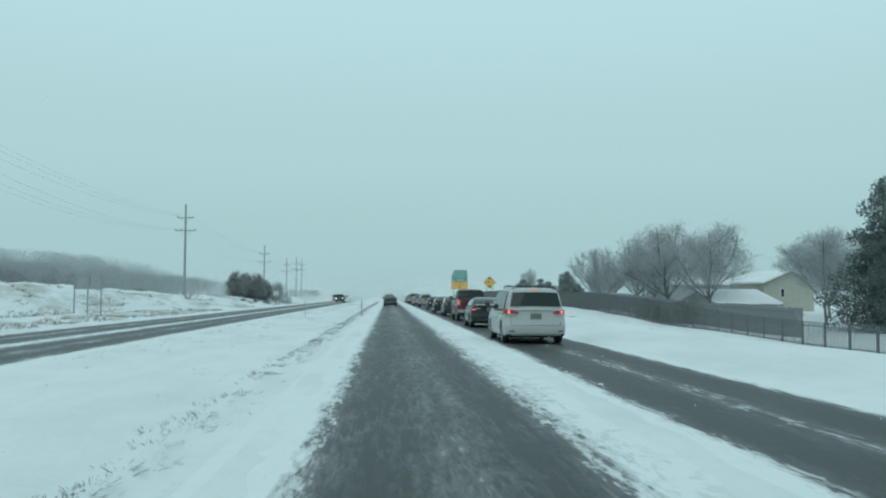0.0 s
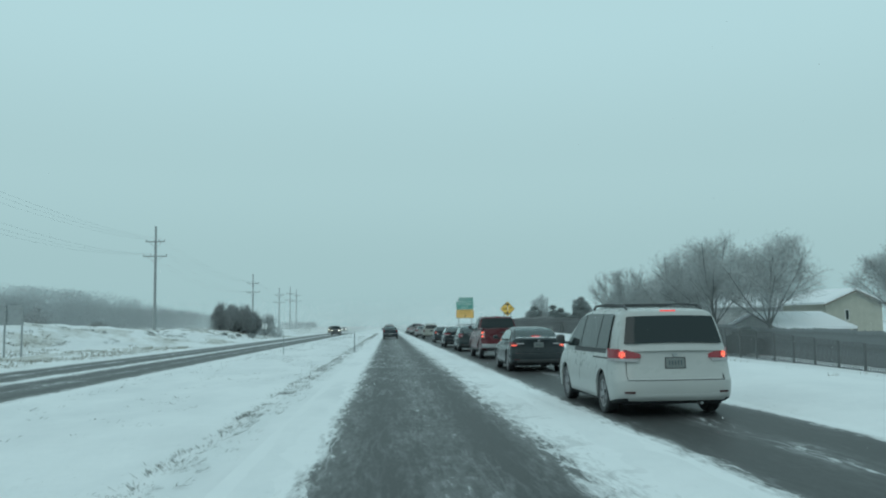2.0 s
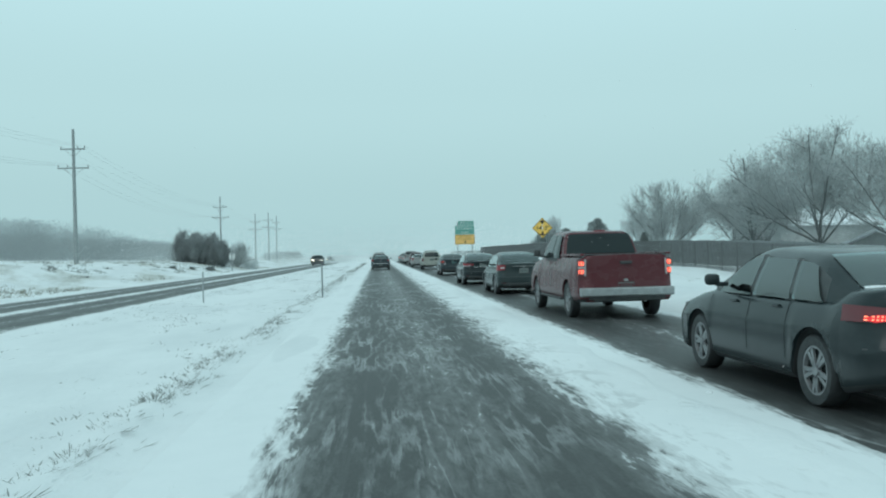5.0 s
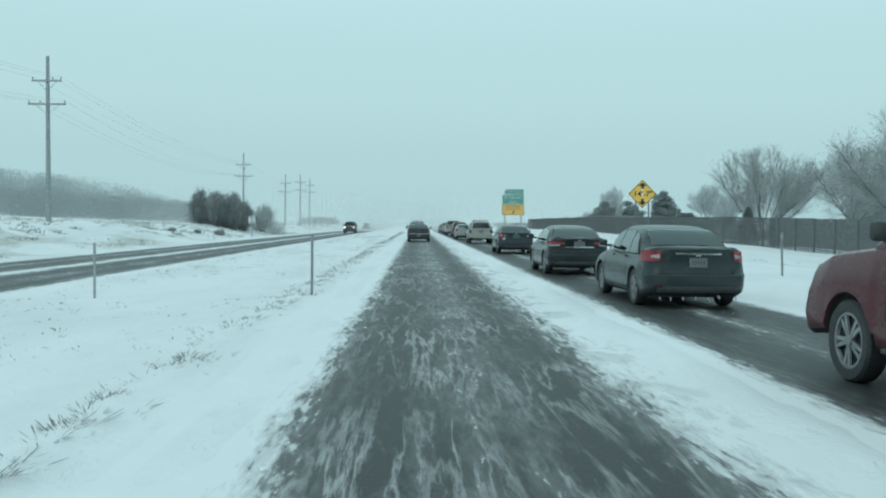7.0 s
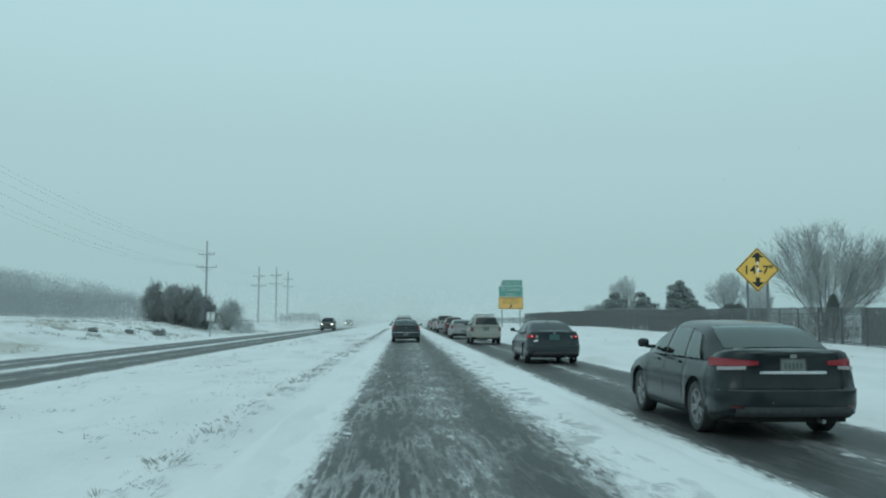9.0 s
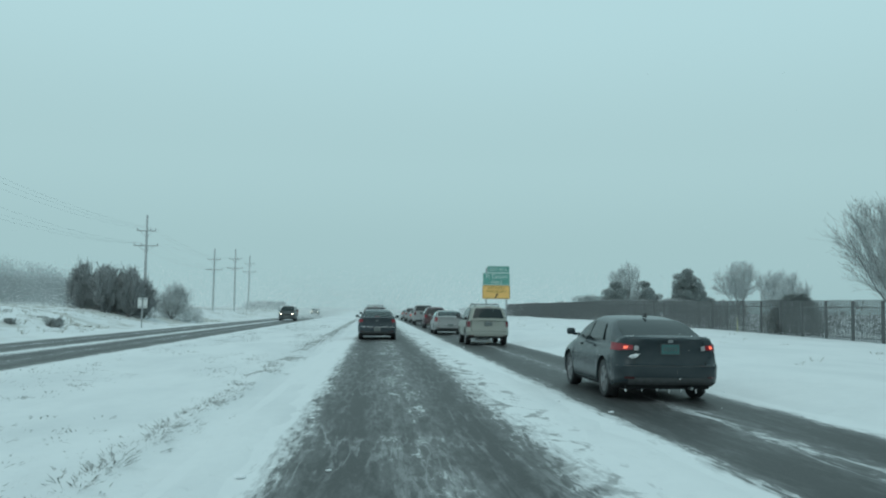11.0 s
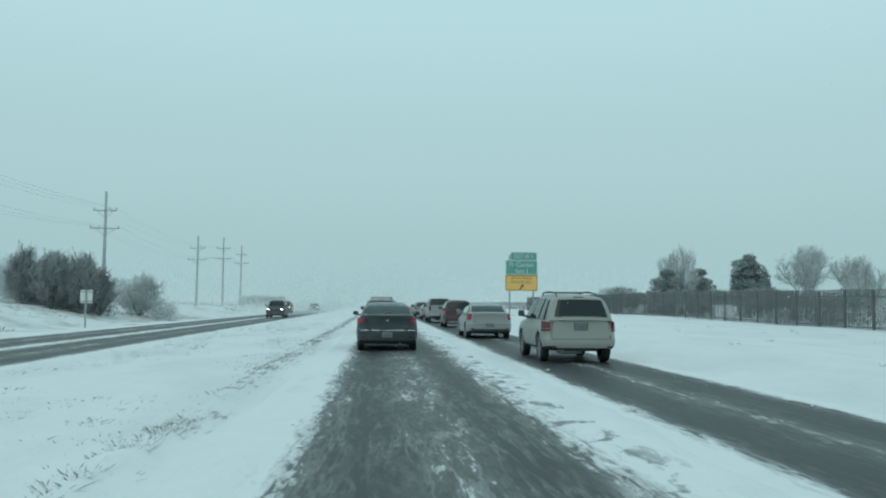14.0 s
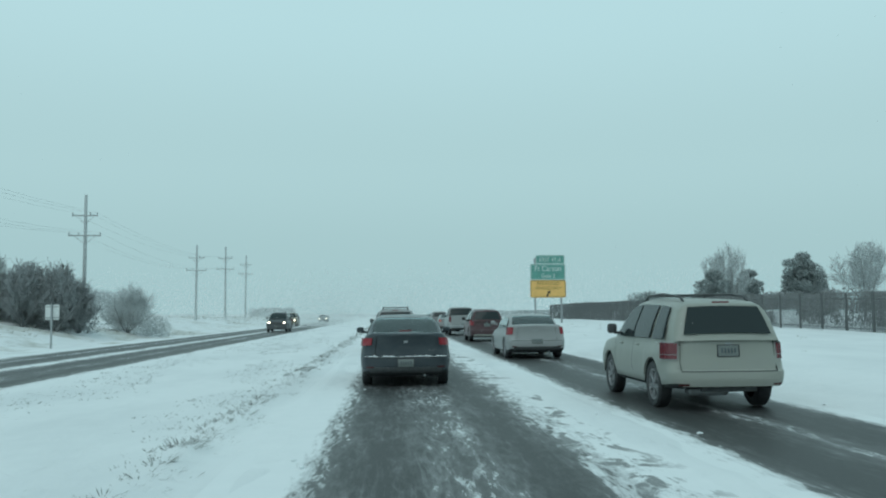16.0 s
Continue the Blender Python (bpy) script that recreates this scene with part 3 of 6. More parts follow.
                box(b2, sx - 0.13, y0 - 0.01, g["belt"] + 0.05, sx + 0.13, y0 + 0.09, g["belt"] + 0.21, 0.04)
                tube(b2, (sx, y0 + 0.04, g["belt"] - 0.02), (sx, y0 + 0.04, g["belt"] + 0.08), 0.015, sides=6)
                part("seat", b2, SEAT, ob)
        part("dashboard", box_bm(-W * 0.86, g["cabin"][-1][0] - 0.75, 0.7, W * 0.86, g["cabin"][-1][0] - 0.15, g["belt"] - 0.04, bevel=0.05), SEAT, ob)
        part("parcel_shelf", box_bm(-W * 0.84, prof[0].x - 0.1, 0.85, W * 0.84, prof[0].x + 0.55, g["belt"] - 0.02, bevel=0.02), SEAT, ob)
    part("cabin", bm, g["paint"], ob, smooth=True).data.materials.append(TRIM)
    glass = PANE if g["see"] else GLASS

    def top_patch(name, s0, s1, margin, material, lift=0.007, label=""):
        seg = [p for p in pts2 if s0 <= p.x <= s1]
        rr = []
        for p in seg:
            narrow = min(1.0, 0.93 + 0.07 * min(1, (p.x - pts2[0].x) / 0.5, (pts2[-1].x - p.x) / 0.7 + 0.2))
            hw = cab_half(p.y) * narrow - margin
            rr.append([(hw * u, p.x, p.y + 0.014 * (1 - u * u) + lift) for u in (-1, -0.75, -0.4, 0, 0.4, 0.75, 1)])
        b2 = bmesh.new()
        grid(b2, rr)
        thicken(b2, 0.004)
        return part(name, b2, material, ob, label, True)

    def steep_patch(name, z0, z1, margin, material, lift=0.02, label="", i0=0):
        """A pane on the steep tail of the cabin, between two heights."""
        seg = [p for p in pts2[i0:] if z0 <= p.y <= z1 and p.x < prof[0].x + 1.2]
        rr = []
        for p in seg:
            narrow = 0.93 + 0.07 * min(1, (p.x - pts2[0].x) / 0.5)
            hw = cab_half(p.y) * narrow - margin
            rr.append([(hw * u, p.x - lift + corner(hw * u, p.x), p.y + 0.014 * (1 - u * u) + lift * 0.5) for u in (-1, -0.9, -0.75, -0.4, 0, 0.4, 0.75, 0.9, 1)])
        b2 = bmesh.new()
        grid(b2, rr)
        thicken(b2, 0.004)
        return part(name, b2, material, ob, label, True)

    if g["hatch"]:
        z0, z1 = g["hatch"]
        steep_patch("rear_window", z0, z1, g.get("pane_in", 0.05), glass)
    else:
        top_patch("rear_window", prof[0].x + 0.02, prof[1].x + 0.02, 0.065, glass)
    top_patch("windshield", prof[-2].x + 0.02, prof[-1].x - 0.04, 0.07, glass)
    def side_x(zz, yy):
        """Half the body's width at a height."""
        k = (zz - g["clear"]) / max(0.1, top(yy) - g["clear"])
        return taper(zz) * half(yy) * lerp_table(k, ((0.0, 0.90), (0.12, 0.97), (0.3, 1.0), (0.62, 1.0), (0.74, 0.988), (0.9, 0.972), (1.0, 0.94)))

    for sx in (-1, 1):
        wins = g["windows"]
        groups = g.get("groups", () if g["see"] or g.get("pillars") else (wins,))
        for lo0, lo1, hi0, hi1 in [(q[0][0] - 0.03, q[-1][1] + 0.05, q[0][2] - 0.03, q[-1][3] + 0.05) for q in groups]:
            rr = []
            for k in range(7):
                v = k / 6
                row = []
                for j in range(25):
                    u = j / 24
                    yb, yt = lo0 + (lo1 - lo0) * u, hi0 + (hi1 - hi0) * u
                    ztop = roof_at(yt) - 0.085
                    yy = yb + (yt - yb) * v
                    zz = g["belt"] + 0.012 + (ztop - g["belt"] - 0.012) * v
                    zz = min(zz, roof_at(yy) - 0.055)
                    narrow = min(1.0, 0.93 + 0.07 * min(1, (yy - pts2[0].x) / 0.5, (pts2[-1].x - yy) / 0.7 + 0.2))
                    row.append((sx * (cab_half(zz) * narrow + (0.012 if g["hatch"] else 0.005)), yy, zz))
                rr.append(row)
            b2 = bmesh.new()
            grid(b2, rr)
            part("window_surround", b2, GLASS, ob, smooth=True)
        if g["see"]:
            for wa, wb2 in zip(wins, wins[1:]):
                rr = []
                for k in range(7):
                    v = k / 6
                    ya, yb = wa[1] + (wa[3] - wa[1]) * v - 0.03, wb2[0] + (wb2[2] - wb2[0]) * v + 0.03
                    zz = g["belt"] + 0.02 + (roof_at(ya) - 0.09 - g["belt"]) * v
                    rr.append([(sx * (cab_half(zz) + 0.013), ya, zz), (sx * (cab_half(zz) + 0.013), yb, zz)])
                b2 = bmesh.new()
                grid(b2, rr)
                part("pillar_trim", b2, TRIM, ob)
        for yd in [w[1] + 0.03 for w in wins[:-1] if w[1] > g["rear_axle"] + 0.3] + [wins[-1][1] + 0.12]:
            zz0 = max(g["clear"] + 0.12, arch(yd) + 0.02)
            rr = []
            for k in range(8):
                zz = zz0 + (min(g["belt"] - 0.01, top(yd) - 0.05) - zz0) * k / 7
                rr.append([(sx * (side_x(zz, yd) + 0.003), yd - 0.006, zz), (sx * (side_x(zz, yd) + 0.003), yd + 0.006, zz)])
            b2 = bmesh.new()
            grid(b2, rr)
            part("door_seam", b2, INNER, ob)
        for lo0, lo1, hi0, hi1 in g["windows"]:
            rr = []
            for k in range(7):
                v = k / 6
                row = []
                for j in range(9):
                    u = j / 8
                    yb, yt = lo0 + (lo1 - lo0) * u, hi0 + (hi1 - hi0) * u
                    ztop, zlow = roof_at(yt) - 0.095, g["belt"] + (0.022 if groups else -0.03)
                    yy = yb + (yt - yb) * v
                    zz = zlow + (ztop - zlow) * v
                    zz = min(zz, roof_at(yy) - 0.06)
                    narrow = min(1.0, 0.93 + 0.07 * min(1, (yy - pts2[0].x) / 0.5, (pts2[-1].x - yy) / 0.7 + 0.2))
                    row.append((sx * (cab_half(zz) * narrow + (0.018 if g["hatch"] else 0.010)), yy, zz))
                rr.append(row)
            b2 = bmesh.new()
            grid(b2, rr)
            thicken(b2, 0.005)
            part("side_window", b2, SIDE_PANE if g["see"] else GLASS, ob, smooth=True)
        if "slide_rail" in g:
            ya, yb, zr = g["slide_rail"]
            rr = [[(sx * (side_x(zz, yy) + 0.009), yy, zz) for yy in [ya + (yb - ya) * q / 12 for q in range(13)]] for zz in (zr, zr + 0.022)]
            b2 = bmesh.new()
            grid(b2, rr)
            part("slide_rail", b2, INNER, ob)
        # mirror
        mz, my = g["belt"] + 0.06, g["cabin"][-1][0] - 0.52
        b2 = bmesh.new()
        box(b2, sx * (W + 0.02), my, mz - 0.005, sx * (W + 0.19), my + 0.11, mz + 0.125 * (1.35 if H > 1.6 else 1), 0.045)
        box(b2, sx * (W - 0.08), my + 0.03, mz - 0.02, sx * (W + 0.06), my + 0.10, mz + 0.03, 0.01)
        part("mirror", b2, g["mirror"] if "mirror" in g else g["paint"], ob, smooth=True)
        for yh in g.get("handles", (1.75, 2.75)):
            zh = g["belt"] - 0.12
            part("handle", box_bm(sx * W * 0.985 * taper(zh) - 0.015, yh, zh, sx * W * 0.985 * taper(zh) + 0.02, yh + 0.17, zh + 0.03, bevel=0.01), g["paint"], ob)
        # wheels
        for yc in (g["rear_axle"], g["front_axle"]):
            r, tw = g["wheel"], 0.205
            xo, xi = sx * (W - 0.015), sx * (W - 0.015 - tw)
            b2 = bmesh.new()
            rr = []
            for k in range(25):
                a = 2 * math.pi * k / 24
                rr.append([(px, yc + pr * math.cos(a), r + pr * math.sin(a)) for px, pr in
                           ((xi, r * 0.62), (xi, r * 0.94), (xi + sx * 0.03, r), (xo - sx * 0.03, r), (xo, r * 0.93), (xo - sx * 0.006, r * 0.70), (xo - sx * 0.02, r * 0.66))])
            grid(b2, rr)
            bmesh.ops.remove_doubles(b2, verts=b2.verts[:], dist=0.0005)
            wheel = part("wheel", b2, RUBBER, ob, "wet black tyre on an alloy rim", True)
            b2 = bmesh.new()
            tube(b2, (xo - sx * 0.075, yc, r), (xo - sx * 0.06, yc, r), r * 0.67, r * 0.67, 24)
            part("rim_well", b2, INNER, wheel)
            b2 = bmesh.new()
            rr = []
            for k in range(25):
                a = 2 * math.pi * k / 24
                rr.append([(px, yc + pr * math.cos(a), r + pr * math.sin(a)) for px, pr in ((xo - sx * 0.05, r * 0.60), (xo - sx * 0.012, r * 0.62), (xo - sx * 0.012, r * 0.68))])
            grid(b2, rr)
            spokes = g.get("spokes", 10)
            for k in range(spokes):
                a = 2 * math.pi * (k + (0.22 if k % 2 else -0.22)) / spokes + yc
                m = Matrix.Translation((xo - sx * 0.03, yc, r)) @ Matrix.Rotation(a, 4, "X")
                box(b2, -0.012, -0.020 if spokes > 6 else -0.04, 0.03, 0.012, 0.020 if spokes > 6 else 0.04, r * 0.62, 0.0, m)
            tube(b2, (xo - sx * 0.05, yc, r), (xo - sx * 0.008, yc, r), 0.06, 0.05, 12)
            part("rim", b2, RIM, wheel, smooth=False)

    # lamps, plate and trim on the tail
    def tail_patch(name, x0, x1, z0, z1, material, lift=0.014, z1b=None, z0b=None, nx=7, label="", parent=None):
        rr = []
        for k in range(5):
            v = k / 4
            row = []
            for j in range(nx):
                u = j / (nx - 1)
                xx = x0 + (x1 - x0) * u
                if material in (TAIL_WARM, TURN_HOT):
                    xx = (x0 + x1) / 2 + (xx - (x0 + x1) / 2) * math.sqrt(max(0.05, 1 - (1.9 * v - 0.95) ** 2))
                za = z0 + ((z0b if z0b is not None else z0) - z0) * u
                zc = z1 + ((z1b if z1b is not None else z1) - z1) * u
                zz = za + (zc - za) * v
                s = 1 if xx >= 0 else -1
                row.append((xx * taper(zz) + s * (lift * 0.8 if abs(xx) > W * 0.93 else 0), rear_y(min(abs(xx), W * 0.9995), zz) - lift, zz))
            rr.append(row)
        b2 = bmesh.new()
        grid(b2, rr)
        thicken(b2, 0.02)
        return part(name, b2, material, parent or ob, label, abs(x1 - x0) > 0.2)

    for k, (x0, x1, z0, z1, z0b, z1b, material) in enumerate(g["tails"]):
        for sx in (-1, 1):
            lamp = tail_patch("tail_lamp", sx * x0 * W, sx * x1 * W, z0, z1, TAIL_WARM if material is TAIL_HOT else material, 0.014 + 0.004 * k, z0b=z0b, z1b=z1b)
            if material is TAIL_HOT:
                nx, nz = max(2, round((x1 - x0) * W / 0.024)), max(2, round((z1 - z0) / 0.024))
                for i in range(nx):
                    for j in range(nz):
                        u, v = (i + 0.5) / nx, (j + 0.5) / nz
                        if (2 * u - 1) ** 2 + (2 * v - 1) ** 2 < 1.15:
                            xx, zz = (x0 + (x1 - x0) * u) * W, z0 + (z1 - z0) * v
                            tail_patch("bulb", sx * (xx - 0.006), sx * (xx + 0.006), zz - 0.006, zz + 0.006, BULB, 0.022 + 0.004 * k, nx=2, parent=lamp)
    if g["plate"]:
        z0, z1 = g["plate"]
        pl = tail_patch("number_plate", -0.155, 0.155, z0, z0 + 0.155, g.get("plate_paint", PLATE), 0.012, nx=3, label="number plate in a dark frame")
        for q in ((-0.172, 0.172, z0 - 0.014, z0 - 0.001), (-0.172, 0.172, z0 + 0.156, z0 + 0.169), (-0.172, -0.157, z0 - 0.001, z0 + 0.156), (0.157, 0.172, z0 - 0.001, z0 + 0.156)):
            tail_patch("plate_frame", *q, TRIM, 0.015, nx=2, parent=pl)
        for i in range(5):
            xx = -0.11 + i * 0.05
            tail_patch("plate_bar", xx, xx + 0.024, z0 + 0.045, z0 + 0.115, INK, 0.017, nx=2, parent=pl)
    zb = g["clear"] + g["tuck"]
    tail_patch("lower_bumper", -W * 0.80, W * 0.80, zb + 0.005, zb + 0.12, g["lower"], 0.010, nx=15)
    wide = 0.80 if g["hatch"] else 0.97
    tail_patch("bumper_seam", -W * wide, W * wide, 0.602, 0.612, TRIM, 0.006, nx=15)
    if g["hatch"] and prof[0].x < 1.0:
        for sx in (-1, 1):
            tail_patch("lid_seam", sx * W * 0.80, sx * (W * 0.80 + 0.007), 0.612, g["deck"] - 0.02, INNER, 0.005, nx=2)
    if not g["hatch"]:
        for sx in (-1, 1):
            tail_patch("lid_seam", sx * W * 0.68, sx * (W * 0.68 + 0.004), 0.62, g["deck"] - 0.06, INNER, 0.004, nx=2)
    for sx in (-1, 1):
        tail_patch("reflector", sx * W * 0.70, sx * W * 0.86, 0.40, 0.43, REFLECTOR, 0.012, nx=3)
    bm = bmesh.new()
    zx = g["clear"] + 0.03
    tube(bm, (W * 0.42, rear_y(W * 0.42, 0.25) + 0.02, zx), (W * 0.42, 0.6, zx), 0.028, sides=8)
    part("exhaust", bm, STEEL, ob)
    if g.get("bumper_snow"):
        rr = []
        for zk in (0.0, 0.35, 0.7, 1.0):
            row = []
            for j in range(61):
                xx = W * 0.90 * (j / 30 - 1)
                tall = 0.004 + 0.05 * max(0.0, 0.30 + noise.noise((j * 0.23, y, 2)) + 0.5 * noise.noise((j * 0.9, y, 5)))
                zz = 0.618 + tall * zk
                row.append((xx, rear_y(abs(xx), 0.62) - 0.012 - 0.03 * math.sin(zk * 3.1), zz))
            rr.append(row)
        b2 = bmesh.new()
        grid(b2, rr)
        part("bumper_snow", b2, SNOW, ob, "uneven line of snow caught on the bumper", True)
    if g["chrome"]:
        z0 = g["chrome"]
        tail_patch("chrome_strip", -0.42, 0.42, z0, z0 + 0.035, CHROME, 0.016, nx=9)
    zbadge = g["plate"][0] + 0.185 if g["plate"] and g["plate"][0] > 0.6 else 0.90
    zbadge = min(zbadge, g["deck"] - 0.095)
    tail_patch("badge", -0.042, 0.042, zbadge, zbadge + 0.045, SHEET, 0.014, nx=3)
    if g["third"]:
        yy, zz, mat3 = g["third"]
        part("brake_lamp", box_bm(-0.13, yy, zz, 0.13, yy + 0.03, zz + 0.03, bevel=0.008), mat3, ob)
    if g["rails"]:
        for sx in (-1, 1):
            y0, y1 = g["rails"]
            b2 = bmesh.new()
            xr = cab_half(zroof) - 0.10
            ps = [(sx * xr, y0, roof_at(y0) + 0.0), (sx * xr, y0 + 0.14, roof_at(y0 + 0.14) + 0.065), (sx * xr, (y0 + y1) / 2, zroof + 0.075),
                  (sx * xr, y1 - 0.16, roof_at(y1 - 0.16) + 0.065), (sx * xr, y1, roof_at(y1))]
            for a, b in zip(ps, ps[1:]):
                tube(b2, a, b, 0.02, sides=6)
            rail = part("roof_rail", b2, TRIM, ob)
        for yc in (y0 + 0.55, y1 - 0.55):
            part("crossbar", box_bm(-xr, yc, zroof + 0.035, xr, yc + 0.05, zroof + 0.065, bevel=0.008), TRIM, ob)
    if g["snow"] > 0:
        # wind-blown snow left on the glass and the roof
        s0, s1 = prof[1].x + 0.1, prof[-2].x
        if g["snow"] >= 0.5:
            top_patch("roof_snow", s0, s1, 0.16, SNOW, 0.018)
        if not g["hatch"]:
            rr = []
            y0 = prof[0].x + 0.02
            for k in range(4):
                row = []
                for j in range(13):
                    u = j / 6 - 1
                    yy = y0 + k * 0.022 * (0.7 + 0.5 * noise.noise((j * 0.7, x, y)))
                    row.append((u * (cab_half(g["belt"]) - 0.16), yy, roof_at(yy) + 0.014 * (1 - u * u) + (0.016 if k in (1, 2) else 0.004)))
                rr.append(row)
            b2 = bmesh.new()
            grid(b2, rr)
            part("window_snow", b2, SNOW, ob, "thin line of snow under the rear window", True)
    # nose: lamps, grille
    def nose_patch(name, x0, x1, z0, z1, material, lift=0.03):
        rr = []
        for k in range(6):
            zz = z0 + (z1 - z0) * k / 5
            row = []
            for j in range(6):
                xx = x0 + (x1 - x0) * j / 5
                if material is HEAD_ON:
                    xx = (x0 + x1) / 2 + (xx - (x0 + x1) / 2) * (1.0 if k in (2, 3) else 0.82 if k in (1, 4) else 0.35)
                u = min(0.999, abs(xx) / W)
                yy = L - end / 0.85 * (1 - (1 - u ** g["plan"]) ** (1 / g["plan"])) - 0.10 * ease(0.6, 0.95, zz) - 0.05 * ease(0.4, 0.2, zz)
                row.append((xx, yy + lift, zz))
            rr.append(row)
        b2 = bmesh.new()
        grid(b2, rr)
        thicken(b2, 0.03)
        part(name, b2, material, ob, smooth=True)
    hz = g["hood"] - 0.30
    for sx in (-1, 1):
        nose_patch("headlamp", sx * W * 0.60, sx * W * 0.84, hz + 0.01, hz + 0.11, HEAD_ON if g["front_on"] else CLEAR, 0.03 if g["front_on"] else 0.014)
    nose_patch("grille", -W * 0.5, W * 0.5, hz - 0.04, hz + 0.12, TRIM)
    nose_patch("front_plate", -0.15, 0.15, 0.42, 0.54, PLATE, 0.045)
    if "extra" in g:
        g["extra"](ob, tail_patch, W, L)
    return ob


SEDAN_WIN = ((0.98, 1.55, 1.25, 1.62), (1.60, 2.42, 1.67, 2.40), (2.48, 3.38, 2.46, 2.86))
P_WHITE = car_paint("white_car_paint", (0.44, 0.46, 0.45), 0.3, 0.0, 0.16)
P_GREY = car_paint("dark_grey_car_paint", (0.017, 0.025, 0.028), 0.26, 0.0, 0.05)
P_RED = car_paint("dark_red_truck_paint", (0.095, 0.014, 0.020), 0.3, 0.0, 0.08)
P_GREEN = car_paint("grey_green_car_paint", (0.024, 0.037, 0.039), 0.28, 0.0, 0.06)
P_BLACK = car_paint("black_car_paint", (0.010, 0.017, 0.020), 0.24, 0.0, 0.05)
P_SLATE = car_paint("slate_car_paint", (0.023, 0.035, 0.041), 0.26, 0.0, 0.06)
P_CREAM = car_paint("cream_car_paint", (0.31, 0.325, 0.29), 0.36, 0.0, 0.34)
P_SILVER = car_paint("silver_car_paint", (0.31, 0.325, 0.325), 0.38, 0.0, 0.25)
P_MAROON = car_paint("maroon_car_paint", (0.07, 0.028, 0.034), 0.35, 0.0, 0.22)
P_NAVY = car_paint("dark_blue_grey_car_paint", (0.034, 0.046, 0.055), 0.28, 0.0, 0.1)
# paint for distant cars, greyed to imitate haze
P_DULL = car_paint("haze_grey_car_paint", (0.30, 0.31, 0.315), 0.5, 0.0, 0.6)
P_GOLD = car_paint("tan_car_paint", (0.22, 0.19, 0.13), 0.4, 0.2, 0.20)

# dark paint lifted to grey, as haze would show it
P_HAZE = car_paint("haze_lifted_dark_car_paint", (0.075, 0.085, 0.09), 0.4, 0.0, 0.3)
VAN = dict(inset=0.95, tuck=0.07, L=5.08, W=1.98, H=1.76, belt=1.08, deck=1.12, hood=1.08, wheel=0.345, rear_axle=1.05, front_axle=4.08, plan=4.0, rear_slope=0.12,
           cabin=((0.10, 1.06), (0.34, 1.62), (0.55, 1.74), (1.6, 1.78), (3.2, 1.74), (4.45, 1.10)), tumble=0.20, paint=P_WHITE, hatch=(1.13, 1.63),
           windows=((0.72, 1.45, 0.80, 1.45), (1.50, 2.72, 1.50, 2.70), (2.78, 3.95, 2.76, 3.28)), rails=(0.6, 2.9), mirror=TRIM, snow=0, pane_in=0.05, lower=P_WHITE,
           topline=((0.0, 1.115), (4.15, 1.10), (4.45, 1.06), (4.85, 0.92), (5.08, 0.76)), plate=(0.80, 0.95),
           tails=((0.58, 0.80, 0.955, 1.02, 0.945, 1.085, TAIL_ON), (0.795, 0.9995, 0.945, 1.085, 0.955, 1.11, TAIL_ON), (0.82, 0.915, 0.955, 1.07, 0.955, 1.075, TAIL_HOT), (0.62, 0.9995, 0.90, 0.942, 0.905, 0.95, CLEAR)),
           third=(0.40, 1.705, TAIL_HOT), handles=(2.4, 3.2), slide_rail=(0.35, 1.75, 0.93))
CAMRY = dict(see=True, paint=P_GREY, windows=SEDAN_WIN, tails=((0.76, 0.9995, 0.835, 0.935, 0.82, 0.96, TAIL_OFF), (0.79, 0.95, 0.83, 0.885, 0.82, 0.885, TAIL_HOT), (0.54, 0.80, 0.895, 0.925, 0.89, 0.94, CLEAR)),
             third=(0.66, 1.115, TAIL_HOT), plate=(0.79, 0.9), snow=0.3)
GREEN = dict(see=True, paint=P_GREEN, windows=SEDAN_WIN, W=1.80, H=1.48, cabin=((0.60, 1.06), (1.28, 1.41), (2.0, 1.48), (2.75, 1.46), (3.55, 1.02)),
             tails=((0.74, 0.9995, 0.85, 1.02, 0.83, 1.02, TAIL_ON), (0.76, 0.90, 0.89, 0.96, 0.90, 0.94, CLEAR)), chrome=0.955, plate=(0.74, 0.88), snow=0)
BLACK = dict(see=True, paint=P_BLACK, L=4.64, W=1.78, front_axle=3.70, windows=SEDAN_WIN, cabin=((0.50, 1.06), (1.22, 1.39), (1.95, 1.46), (2.6, 1.44), (3.5, 1.02)),
             tails=((0.50, 0.9995, 0.905, 0.955, 0.885, 0.99, TAIL_ON), (0.66, 0.96, 0.855, 0.895, 0.84, 0.88, CLEAR)), chrome=0.80, plate=(0.82, 0.9), snow=0)
ELANTRA = dict(paint=P_SLATE, pillars=True, L=4.55, W=1.78, H=1.44, front_axle=3.70, windows=((1.32, 2.30, 1.52, 2.28), (2.37, 3.30, 2.35, 2.84)), cabin=((0.42, 1.05), (1.28, 1.37), (2.0, 1.44), (2.6, 1.42), (3.5, 1.02)),
               tails=((0.72, 0.9995, 0.865, 0.935, 0.85, 0.975, TAIL_ON), (0.81, 0.88, 0.88, 0.93, 0.88, 0.935, TAIL_HOT), (0.62, 0.70, 0.855, 0.925, 0.855, 0.94, CLEAR)), plate=(0.80, 0.9), snow=0.3)
